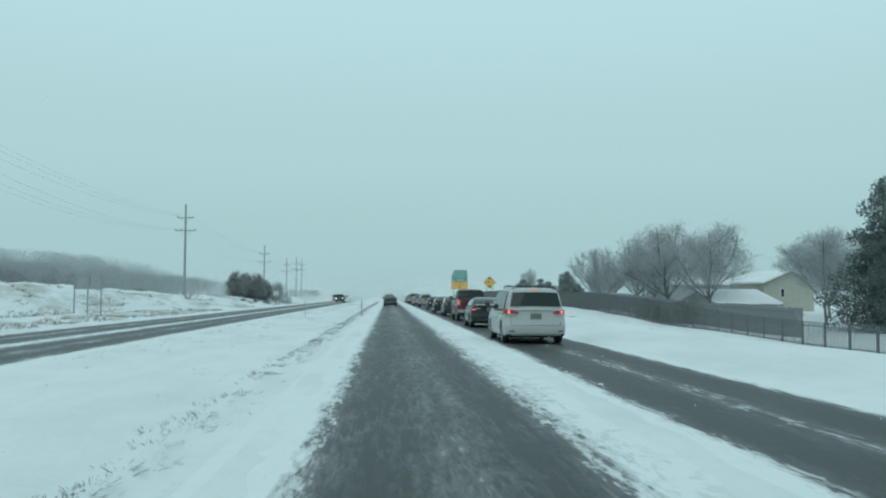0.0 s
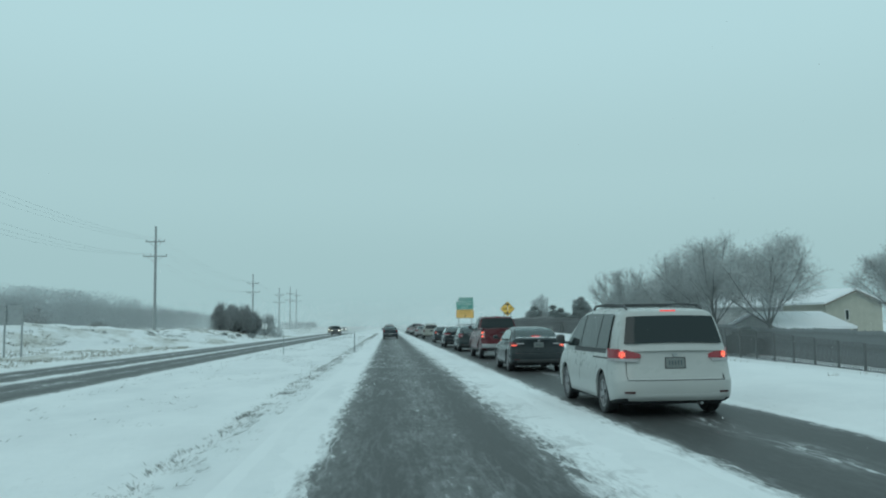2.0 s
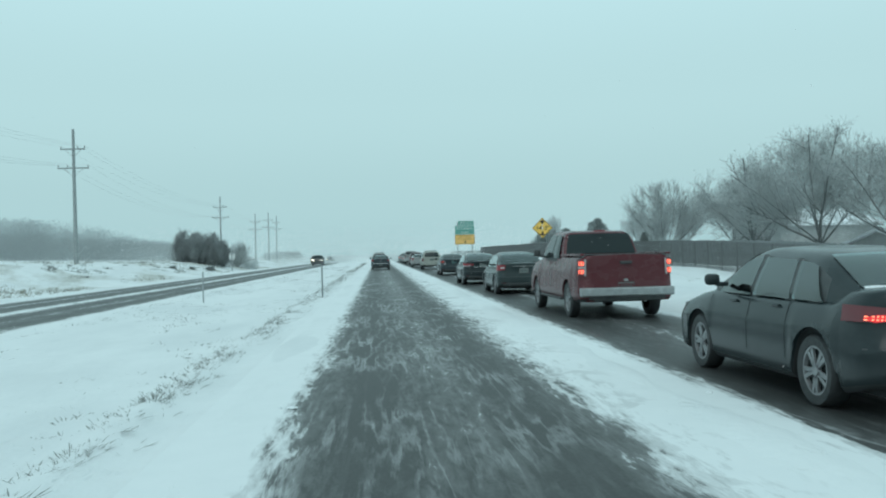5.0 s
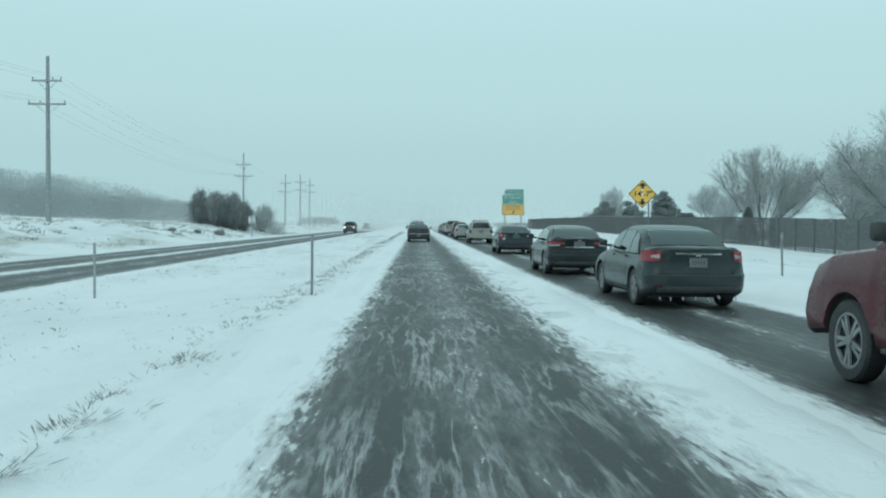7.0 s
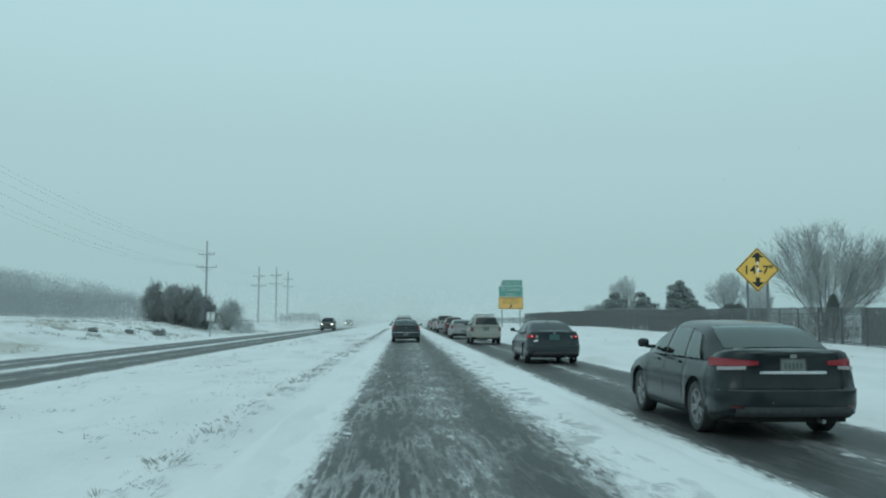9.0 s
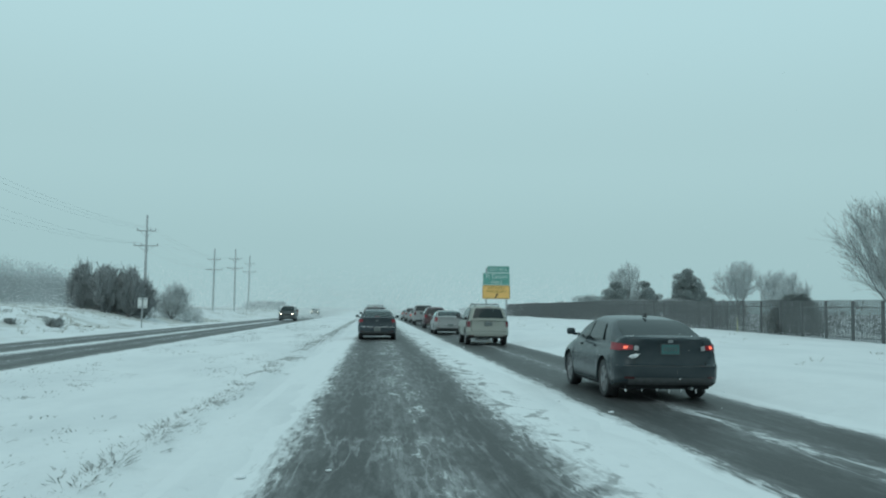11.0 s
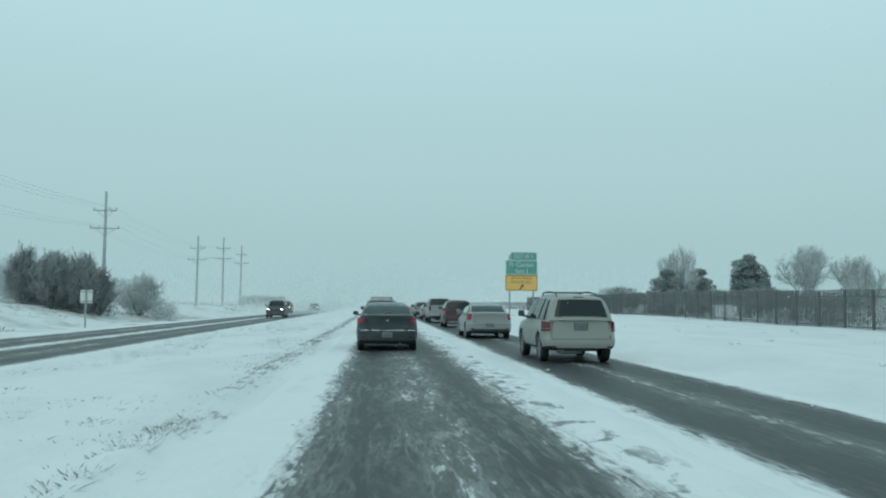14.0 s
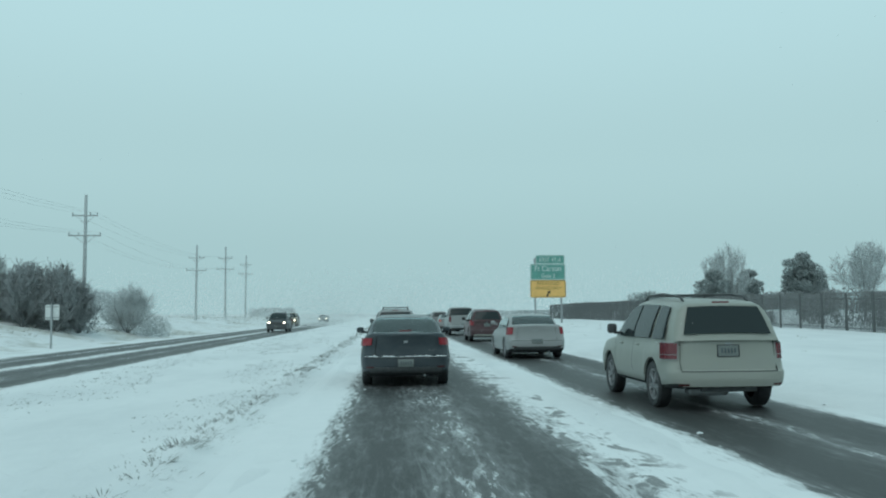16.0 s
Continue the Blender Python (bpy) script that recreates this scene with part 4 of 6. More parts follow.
ESCAPE = dict(inset=0.945, tuck=0.05, paint=P_CREAM, L=4.44, W=1.81, H=1.70, belt=1.06, deck=1.08, hood=1.06, wheel=0.36, rear_axle=0.98, front_axle=3.60, plan=5.0, rear_slope=0.05, clear=0.33,
              cabin=((0.06, 1.05), (0.26, 1.50), (0.42, 1.63), (1.4, 1.69), (2.55, 1.66), (3.42, 1.10)), tumble=0.25, hatch=(1.10, 1.555), pane_in=0.11, pillars=True,
              windows=((0.50, 1.02, 0.60, 1.02), (1.20, 2.06, 1.18, 2.03), (2.14, 3.15, 2.11, 2.66)), rails=(0.55, 2.5), snow=0,
              topline=((0.0, 1.08), (3.2, 1.07), (3.42, 1.05), (4.2, 0.98), (4.44, 0.80)), tails=((0.84, 0.9995, 0.775, 1.03, 0.775, 1.035, CLEAR), (0.85, 0.9995, 0.785, 0.845, 0.785, 0.845, TAIL_OFF), (0.85, 0.9995, 0.855, 1.02, 0.855, 1.025, TAIL_OFF)), plate=(0.83, 1.0), mirror=TRIM, lower=P_CREAM,
              third=(0.34, 1.615, TAIL_OFF))
SILVER = dict(see=True, paint=P_SILVER, L=5.0, W=1.89, H=1.48, deck=1.10, belt=1.03, front_axle=4.05, windows=SEDAN_WIN, plan=4.5, cabin=((0.65, 1.07), (1.25, 1.41), (2.0, 1.48), (2.8, 1.46), (3.6, 1.07)),
              tails=((0.84, 0.9995, 0.80, 1.03, 0.79, 1.03, TAIL_ON),), plate=(0.52, 0.85), snow=0)
LEAD = dict(see=True, paint=P_NAVY, L=5.05, W=1.85, H=1.49, deck=1.10, belt=1.0, front_axle=3.9, windows=SEDAN_WIN, cabin=((0.62, 1.06), (1.28, 1.42), (2.05, 1.49), (2.8, 1.47), (3.6, 1.04)),
            tails=((0.78, 0.9995, 0.86, 1.00, 0.84, 1.00, TAIL_ON), (0.80, 0.92, 0.875, 0.985, 0.875, 0.985, TAIL_ON)), bumper_snow=True, plate=(0.42, 0.8), snow=0.3, third=(0.68, 1.12, TAIL_OFF))
SUV = dict(ESCAPE, groups=(ESCAPE["windows"],), paint=P_MAROON, H=1.66, pillars=False, pane_in=0.08, plan=3.8, rear_slope=0.12, clear=0.22, tails=((0.78, 0.9995, 0.86, 1.10, 0.88, 1.12, TAIL_ON),), rails=False, plate=(0.8, 0.9))
PICKUP = dict(inset=0.94, tuck=0.04, paint=P_RED, L=5.85, W=2.0, H=1.92, belt=1.28, deck=1.33, hood=1.26, wheel=0.39, rear_axle=1.22, front_axle=4.85, plan=9.0, bumper=0.05, clear=0.36,
              cabin=((2.02, 1.30), (2.16, 1.62), (2.32, 1.87), (3.1, 1.92), (3.75, 1.88), (4.55, 1.30)), tumble=0.20, hatch=(1.36, 1.82),
              windows=((2.30, 2.92, 2.42, 2.92), (3.0, 4.05, 2.98, 3.60)), topline=((0.0, 1.34), (2.0, 1.34), (2.05, 1.30), (4.5, 1.28), (5.5, 1.18), (5.85, 0.98)), snow=0, mirror=TRIM,
              tails=((0.85, 0.985, 0.93, 1.27, 0.93, 1.27, TAIL_OFF), (0.85, 0.885, 0.93, 1.27, 0.93, 1.27, CLEAR), (0.885, 0.975, 1.08, 1.12, 1.08, 1.12, CLEAR), (0.89, 0.97, 0.97, 1.06, 0.97, 1.06, TAIL_HOT), (0.89, 0.97, 1.14, 1.23, 1.14, 1.23, TAIL_HOT)), third=(2.10, 1.885, TAIL_ON), plate=(0.62, 0.8), handles=(2.5, 3.1))
SEDAN_DULL = dict(CAMRY, paint=P_DULL)


def truck_extras(ob, tail_patch, W, L):
    part("tailgate_handle", box_bm(-0.12, -0.0, 1.16, 0.12, 0.06, 1.22, bevel=0.015), TRIM, ob)
    bm = bmesh.new()
    box(bm, -W * 0.98, -0.10, 0.50, W * 0.98, 0.10, 0.68, 0.03)
    part("rear_bumper", bm, STEEL, ob, "chrome step bumper")
    # bed: dark liner seen over the rails
    part("bed_liner", box_bm(-W * 0.82, 0.10, 1.352, W * 0.82, 1.95, 1.366), TRIM, ob)
    for sx in (-1, 1):
        part("bed_rail", box_bm(sx * W * 0.90 - 0.05, 0.05, 1.345, sx * W * 0.90 + 0.05, 1.98, 1.39, bevel=0.012), P_RED if ob.name.startswith("pickup") else P_WHITE, ob)
        part("running_board", box_bm(sx * W * 0.94 - 0.08, 1.8, 0.36, sx * W * 0.94 + 0.08, 4.2, 0.41, bevel=0.015), TRIM, ob)


PICKUP["extra"] = truck_extras


def hitch_extras(ob, tail_patch, W, L):
    part("hitch", box_bm(-0.42, 0.10, 0.30, 0.42, 0.17, 0.37, bevel=0.01), TRIM, ob)
    part("muffler", box_bm(-0.52, 0.35, 0.22, 0.10, 0.60, 0.36, bevel=0.05), STEEL, ob)
    part("axle", tube_bm((-W * 0.8, 0.98, 0.33), (W * 0.8, 0.98, 0.33), 0.05, sides=8), TRIM, ob)


ESCAPE["extra"] = hitch_extras
ESCAPE["groups"] = (ESCAPE["windows"][:1], ESCAPE["windows"][1:])
ELANTRA["groups"] = (ELANTRA["windows"],)


def ice_extras(ob, tail_patch, W, L):
    """Lumps of frozen slush hanging under the tail."""
    rnd = random.Random(int(W * 1000))
    for k in range(7):
        xx = W * (-0.75 + 0.25 * k) + rnd.uniform(-0.06, 0.06)
        hang = rnd.uniform(0.03, 0.09)
        part("ice_lump", tube_bm((xx, 0.22, 0.21), (xx + rnd.uniform(-0.01, 0.01), 0.21, 0.21 - hang), rnd.uniform(0.012, 0.022), 0.004, sides=6), SNOW, ob, "frozen slush hanging under the bumper")


def slate_extras(ob, tail_patch, W, L):
    """Roof aerial, and snow caught under one lamp."""
    ice_extras(ob, tail_patch, W, L)
    bm = bmesh.new()
    for sx in (-1, 1):
        bm.faces.new([bm.verts.new(p) for p in ((sx * 0.018, 1.36, 1.39), (sx * 0.018, 1.56, 1.405), (sx * 0.006, 1.40, 1.475), (sx * 0.006, 1.37, 1.47))])
    bmesh.ops.convex_hull(bm, input=bm.verts[:])
    part("aerial", bm, TRIM, ob, "small fin-shaped roof aerial")
    bm = bmesh.new()
    bmesh.ops.create_icosphere(bm, subdivisions=3, radius=1.0)
    for v in bm.verts:
        v.co *= 1.0 + 0.5 * noise.noise(v.co * 1.7) + 0.3 * noise.noise(v.co * 4.0)
        v.co = Vector((-0.66 * W + v.co.x * 0.075 + v.co.z * 0.03, 0.12 + v.co.y * 0.035, 0.765 + v.co.z * 0.034))
    part("stuck_snow", bm, SNOW, ob, "lump of snow stuck below the lamp", True)


for spec in (CAMRY, GREEN):
    spec["extra"] = ice_extras
ELANTRA["extra"] = slate_extras
ELANTRA["plate_paint"] = TEAL_PLATE

car("minivan", "white minivan with roof rails and lit brake lamps", 4.62, 36.5, VAN)
car("sedan", "dark grey salt-streaked sedan with lit tail lamps", 4.80, 50.4, CAMRY)
car("pickup_truck", "dark red pickup truck with lit tail lamps", 5.12, 61.5, PICKUP, category="pickup truck")
car("sedan", "grey-green older sedan with a chrome boot strip", 4.95, 73.1, GREEN)
car("sedan", "black sedan with a chrome strip under the plate", 4.75, 83.0, BLACK)
car("sedan", "slate grey sedan with a sloping rear window", 5.0, 101.0, ELANTRA)
car("sport_utility_vehicle", "cream boxy sport utility vehicle with roof rails", 4.95, 123.8, ESCAPE, category="suv")
car("sedan", "silver sedan with upright red tail lamps", 4.65, 139.0, SILVER)
car("sport_utility_vehicle", "maroon sport utility vehicle with salt on its tail", 5.0, 156.5, SUV, category="suv")
car("pickup_truck", "pale pickup truck far along the queue", 4.9, 170.0, dict(PICKUP, paint=P_SILVER, tails=((0.86, 0.985, 0.93, 1.27, 0.93, 1.27, TAIL_OFF),), third=None), category="pickup truck")
car("sedan", "dull grey sedan far along the queue", 4.9, 184.0, SEDAN_DULL)
car("sport_utility_vehicle", "dull grey sport utility vehicle far along the queue", 4.9, 198.0, dict(SUV, paint=P_DULL), category="suv")
car("sedan", "dull grey sedan far along the queue", 4.9, 213.0, SEDAN_DULL)
car("sedan", "dark blue-grey sedan with red tail lamps and snow on its bumper", 0.25, 129.0, LEAD, group="cars in the fast lane")
car("sport_utility_vehicle", "dark sport utility vehicle with a roof rack", 0.15, 146.0, dict(SUV, paint=P_DULL, rails=(0.55, 2.5)), group="cars in the fast lane", category="suv")
car("sport_utility_vehicle", "dark oncoming sport utility vehicle with headlamps on", -9.9, 192.0, dict(SUV, paint=P_HAZE, front_on=True), 180, "oncoming cars", "suv")
car("sport_utility_vehicle", "tan oncoming sport utility vehicle with headlamps on", -12.9, 228.0, dict(SUV, paint=P_GOLD, front_on=True), 180, "oncoming cars", "suv")
car("sedan", "oncoming sedan with headlamps on, far off in the snow", -12.9, 284.0, dict(SEDAN_DULL, front_on=True), 180, "oncoming cars")


# ---- signs, posts, poles and wires ----
def text_mesh(name, words, size, material, parent, x, y, z, squeeze=1.0):
    """Raised lettering that faces -y, centred at x, standing on z."""
    cu = bpy.data.curves.new(name, "FONT")
    cu.body, cu.size, cu.align_x, cu.extrude, cu.offset = words, size, "CENTER", 0.002, 0.004
    tmp = new(name, cu)
    dg = bpy.context.evaluated_depsgraph_get()
    me = bpy.data.meshes.new_from_object(tmp.evaluated_get(dg))
    bpy.data.objects.remove(tmp)
    me.transform(Matrix.Translation((x, y, z)) @ Matrix.Rotation(radians(90), 4, "X") @ Matrix.Diagonal((squeeze, 1, 1, 1)))
    me.materials.clear()
    me.materials.append(material)
    ob = new(name, me)
    ob.parent = parent
    return ob


def plate_bm(points, y0, y1):
    """A flat sheet with the given outline in x and z, from y0 back to y1."""
    bm = bmesh.new()
    f = bm.faces.new([bm.verts.new((px, y0, pz)) for px, pz in points])
    r = bmesh.ops.extrude_face_region(bm, geom=[f])
    bmesh.ops.translate(bm, vec=(0, y1 - y0, 0), verts=[v for v in r["geom"] if isinstance(v, bmesh.types.BMVert)])
    return bm


def rounded(x0, z0, x1, z1, r, n=4):
    pts = []
    for cx, cz, a0 in ((x1 - r, z1 - r, 0), (x0 + r, z1 - r, 90), (x0 + r, z0 + r, 180), (x1 - r, z0 + r, 270)):
        pts += [(cx + r * math.cos(radians(a0 + 90 * k / n)), cz + r * math.sin(radians(a0 + 90 * k / n))) for k in range(n + 1)]
    return pts


YELLOW = plain("yellow_sign_sheet", (0.84, 0.50, 0.10), 0.5, 0, 0.08, 4)
DULL_STEEL = plain("dull_wet_steel", (0.17, 0.185, 0.19), 0.6, 0.3, 0.2, 8)
AMBER_SHEET = plain("orange_yellow_sign_sheet", (0.80, 0.47, 0.15), 0.5, 0, 0.10, 2)
# green paled and white lettering dulled to put haze over the sign
GREEN_SHEET = plain("green_sign_sheet", (0.11, 0.31, 0.265), 0.5, 0, 0.12, 2)
WHITE_INK = plain("white_sign_lettering", (0.52, 0.60, 0.58), 0.5, 0, 0.1)
BLACK_INK = plain("black_sign_lettering", (0.018, 0.018, 0.02), 0.6)
BROWN_INK = plain("brown_sign_lettering", (0.36, 0.23, 0.06), 0.6)
WHITE_PAINT = plain("white_paint", (0.66, 0.68, 0.67), 0.6, 0, 0.12, 5)
POST_GREY = plain("grey_marker_post", (0.22, 0.24, 0.25), 0.6, 0.2, 0.2, 9)
POST_YELLOW = plain("yellow_green_marker_post", (0.46, 0.46, 0.26), 0.6, 0, 0.15, 9)


def clearance_sign(x, y, zc):
    g = terrain(x, y)
    ob = thing("clearance_sign", x, y, g, "yellow diamond clearance sign reading 14'-7\" on two steel posts", "road sign")
    zc -= g
    d = 0.6465
    part("sheet", plate_bm([(0, zc - d), (d, zc), (0, zc + d), (-d, zc)], 0.0, 0.006), YELLOW, ob)
    part("border", plate_bm([(0, zc - d + 0.02), (d - 0.02, zc), (0, zc + d - 0.02), (-d + 0.02, zc)], -0.003, -0.0005), BLACK_INK, ob)
    part("face", plate_bm([(0, zc - d + 0.06), (d - 0.06, zc), (0, zc + d - 0.06), (-d + 0.06, zc)], -0.007, -0.0035), YELLOW, ob)
    for s in (1, -1):
        tip, base = zc + s * 0.515, zc + s * 0.355
        part("arrow_head", plate_bm([(0, tip), (0.19, base), (-0.19, base)], -0.011, -0.0075), BLACK_INK, ob)
        part("arrow_stem", plate_bm([(-0.06, base), (0.06, base), (0.06, base - s * 0.13), (-0.06, base - s * 0.13)], -0.011, -0.0075), BLACK_INK, ob)
    text_mesh("lettering", "14'-7\"", 0.34, BLACK_INK, ob, 0.02, -0.011, zc - 0.115, 1.08)
    for qx, qz, qr in ((0.0, 0.20, 0.05), (-0.03, 0.10, 0.035), (0.02, -0.02, 0.06), (-0.02, -0.14, 0.03)):
        bm = bmesh.new()
        bmesh.ops.create_icosphere(bm, subdivisions=2, radius=qr, matrix=Matrix.Translation((qx, -0.010, zc + qz)) @ Matrix.Diagonal((0.8, 0.06, 1.25, 1)))
        for v in bm.verts:
            v.co.x += 0.05 * noise.noise((v.co.x * 14, v.co.z * 14, qr))
            v.co.z += 0.05 * noise.noise((v.co.z * 14, v.co.x * 14, qr + 3))
        part("stuck_snow", bm, SNOW, ob, "smear of snow stuck to the sheet", True)
    for s in (-0.29, 0.29):
        bm = bmesh.new()
        box(bm, s - 0.03, 0.008, -0.3, s + 0.03, 0.018, zc + 0.28)
        box(bm, s - 0.03, 0.018, -0.3, s - 0.02, 0.05, zc + 0.28)
        box(bm, s + 0.02, 0.018, -0.3, s + 0.03, 0.05, zc + 0.28)
        part("post", bm, DULL_STEEL, ob)
    return ob


def guide_sign(x0, x1, y, ztop):
    xm = (x0 + x1) / 2
    g = terrain(xm, y)
    ob = thing("guide_sign", xm, y, g, "green and yellow highway guide sign on two steel posts", "road sign")
    w, t = (x1 - x0) / 2, ztop - g
    tab_l = -w + 0.52
    tab = part("exit_tab", plate_bm(rounded(tab_l, t - 0.84, w - 0.06, t, 0.10), 0, 0.01), GREEN_SHEET, ob)
    panel = part("green_panel", plate_bm(rounded(-w, t - 2.38, w, t - 0.86, 0.10), -0.01, 0.01), GREEN_SHEET, ob)
    lower = part("yellow_panel", plate_bm(rounded(-w - 0.04, t - 4.08, w + 0.04, t - 2.395, 0.16), -0.01, 0.01), AMBER_SHEET, ob)
    for (a, b, c, d2), dad, mat in (((tab_l + 0.03, t - 0.82, w - 0.09, t - 0.03), tab, WHITE_INK), ((-w + 0.04, t - 2.34, w - 0.04, t - 0.90), panel, WHITE_INK), ((-w, t - 4.03, w, t - 2.44), lower, BLACK_INK)):
        bm = bmesh.new()
        e, yy = 0.045, (-0.008 if dad is tab else -0.016)
        for q in ((a, b, c, b + e), (a, d2 - e, c, d2), (a, b + e, a + e, d2 - e), (c - e, b + e, c, d2 - e)):
            box(bm, q[0], yy, q[1], q[2], yy + 0.004, q[3])
        part("border", bm, mat, dad)
    cx = (tab_l + w - 0.06) / 2
    text_mesh("lettering", "EXIT 43 A", 0.58, WHITE_INK, tab, cx, -0.008, t - 0.62, 0.86)
    text_mesh("lettering", "Ft Carson", 0.74, WHITE_INK, panel, 0, -0.018, t - 1.52, 0.88)
    text_mesh("lettering", "Gate 2", 0.56, WHITE_INK, panel, 0.02, -0.018, t - 2.16, 0.9)
    text_mesh("lettering", "REGISTERED", 0.42, BROWN_INK, lower, 0, -0.018, t - 2.86, 0.92)
    text_mesh("lettering", "VEHICLES ONLY", 0.42, BROWN_INK, lower, 0, -0.018, t - 3.30, 0.84)
    part("arrow", plate_bm([(-0.22, t - 3.92), (-0.10, t - 3.98), (0.10, t - 3.66), (0.20, t - 3.74), (0.22, t - 3.42), (-0.10, t - 3.50), (0.0, t - 3.58)], -0.018, -0.012), BLACK_INK, lower)
    for s in (-1.25, 1.28):
        bm = bmesh.new()
        box(bm, s - 0.08, 0.02, -0.4, s + 0.08, 0.035, t - 0.3)
        box(bm, s - 0.012, 0.035, -0.4, s + 0.012, 0.145, t - 0.3)
        box(bm, s - 0.08, 0.145, -0.4, s + 0.08, 0.16, t - 0.3)
        part("post", bm, STEEL, ob)
    return ob


def marker_post(x, y, top, label, mat, turn=0.0, lean=0.0):
    g = terrain(x, y)
    ob = new("marker_post")
    ob.matrix_basis = pose(x, y, g - 0.05, 0, lean, turn)
    tagged(ob, label, "marker post", "roadside marker posts")
    h = top - g + 0.05
    bm = bmesh.new()
    rows = []
    for zz in (-0.2, h * 0.5, h - 0.02, h):
        w = 0.027 if zz < h else 0.018
        rows.append([(-w, 0, zz), (-w * 0.6, 0.012, zz), (0, 0.02, zz), (w * 0.6, 0.012, zz), (w, 0, zz), (w * 0.5, -0.006, zz), (-w * 0.5, -0.006, zz)])
    grid(bm, rows, True)
    bm.faces.new([v for v in bm.verts if v.co.z > h - 0.001])
    part("post", bm, mat, ob)
    part("reflector", box_bm(-0.022, -0.014, h - 0.14, 0.022, -0.007, h - 0.05, bevel=0.002), SHEET, ob, "dull reflector")
    return ob


def back_sign(x, y, w, ztop, zbot, legs, label, turn):
    """A roadside sign seen from behind: bare sheet, stiffening rails, posts."""
    g = terrain(x, y)
    ob = thing("road_sign", x, y, g, label, "road sign", turn=turn)
    a, b = zbot - g, ztop - g
    part("sheet", box_bm(-w / 2, 0, a, w / 2, 0.012, b, bevel=0.003), WHITE_PAINT if len(legs) == 1 else SHEET, ob)
    for zz in (a + 0.12, b - 0.12):
        part("rail", box_bm(-w / 2 + 0.03, -0.03, zz - 0.03, w / 2 - 0.03, -0.002, zz + 0.03), STEEL, ob)
    for s in legs:
        part("post", box_bm(s * w - 0.05, -0.11, -0.4, s * w + 0.05, -0.032, b + 0.05, bevel=0.006), POLE_WOOD if len(legs) > 1 else STEEL, ob)
    return ob


def utility_pole(x, y, top, arms=((1.7, 2.05), (3.3, 2.6)), lean=0.0):
    g = terrain(x, y)
    h = top - g
    ob = new("utility_pole")
    ob.matrix_basis = pose(x, y, g, 0, lean, random.uniform(-4, 4))
    tagged(ob, "weathered wooden utility pole with two crossarms", "utility pole", "poles along the road")
    bm = bmesh.new()
    rows = []
    for k in range(9):
        zz = -0.6 + (h + 0.6) * k / 8
        r = 0.185 - 0.075 * k / 8
        rows.append([(r * math.cos(a * 0.5236), r * math.sin(a * 0.5236), zz) for a in range(12)])
    vs = grid(bm, rows, True)
    bm.faces.new(vs[-1])
    # poles beyond 170 m take the wood paled for haze
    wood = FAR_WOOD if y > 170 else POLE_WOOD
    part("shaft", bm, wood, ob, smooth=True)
    for drop, span in arms:
        zz = h - drop
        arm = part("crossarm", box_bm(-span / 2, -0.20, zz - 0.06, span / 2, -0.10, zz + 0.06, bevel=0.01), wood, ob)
        for s in (-1, 1):
            bm = bmesh.new()
            tube(bm, (s * span * 0.32, -0.09, zz - 0.05), (s * 0.08, -0.10, zz - 0.62), 0.018, sides=5)
            part("brace", bm, STEEL, ob)
        for s in (-0.47, -0.18 if drop > 2 else 0.2, 0.47):
            bm = bmesh.new()
            tube(bm, (s * span, -0.15, zz + 0.05), (s * span, -0.15, zz + 0.14), 0.02, sides=6)
            tube(bm, (s * span, -0.15, zz + 0.12), (s * span, -0.15, zz + 0.20), 0.055, 0.04, 8)
            tube(bm, (s * span, -0.15, zz + 0.20), (s * span, -0.15, zz + 0.25), 0.045, 0.025, 8)
            part("insulator", bm, POST_GREY, ob)
    return ob


POLES = [(-25.6, 52.0, 13.2), (-25.3, 119.2, 12.73), (-24.4, 182.2, 11.25), (-25.0, 225.1, 10.6), (-24.3, 241.4, 11.6), (-25.4, 266.0, 12.0)]
for px, py, pt in POLES:
    utility_pole(px, py, pt, lean=random.uniform(-0.6, 0.6))


def overhead_wire(dx, drop, sag):
    bm = bmesh.new()
    for (ax, ay, at), (bx, by, bt) in zip(POLES, POLES[1:]):
        pts = []
        for k in range(17):
            t = k / 16
            s = sag * ((by - ay) / 63.0) ** 2
            pts.append(Vector((ax + dx + (bx - ax) * t, ay - 0.15 + (by - ay) * t, at - drop + 0.24 + (bt - at) * t - 4 * s * t * (1 - t))))
        rows = [[p + Vector((0.0075 * math.cos(a * 1.5708), 0, 0.0075 * math.sin(a * 1.5708))) for a in range(4)] for p in pts]
        grid(bm, rows, True)
    return tagged(link_mesh("overhead_wire", bm, CABLE), "thin dark wire sagging between utility poles", "wire", "overhead wires")


for dx, drop, sag in ((-0.96, 1.7, 1.1), (0.41, 1.7, 1.2), (0.96, 1.7, 1.1), (-1.22, 3.3, 1.5), (-0.47, 3.3, 1.4), (1.22, 3.3, 1.5)):
    overhead_wire(dx, drop, sag)

clearance_sign(10.24, 97.3, 2.885)
guide_sign(13.42, 16.80, 194.1, 7.0)
marker_post(-2.08, 76.5, 1.20, "slim grey marker post standing in median snow", POST_GREY)
marker_post(-6.3, 75.8, 1.02, "pale slim marker post beside the oncoming lanes", STEEL)
marker_post(8.9, 79.0, 1.32, "slim grey marker post in the snowy verge", POST_GREY, lean=-2)
marker_post(21.7, 137.5, 1.25, "yellow-green marker post before the iron fence", POST_YELLOW)
back_sign(-21.7, 73.7, 1.95, 2.95, 1.85, (-0.46, 0.0, 0.46), "bare back of a wide sign on three posts", 12)
back_sign(-19.6, 163.0, 0.82, 2.19, 1.32, (0.0,), "small white sign on one post before shrubs", -4)


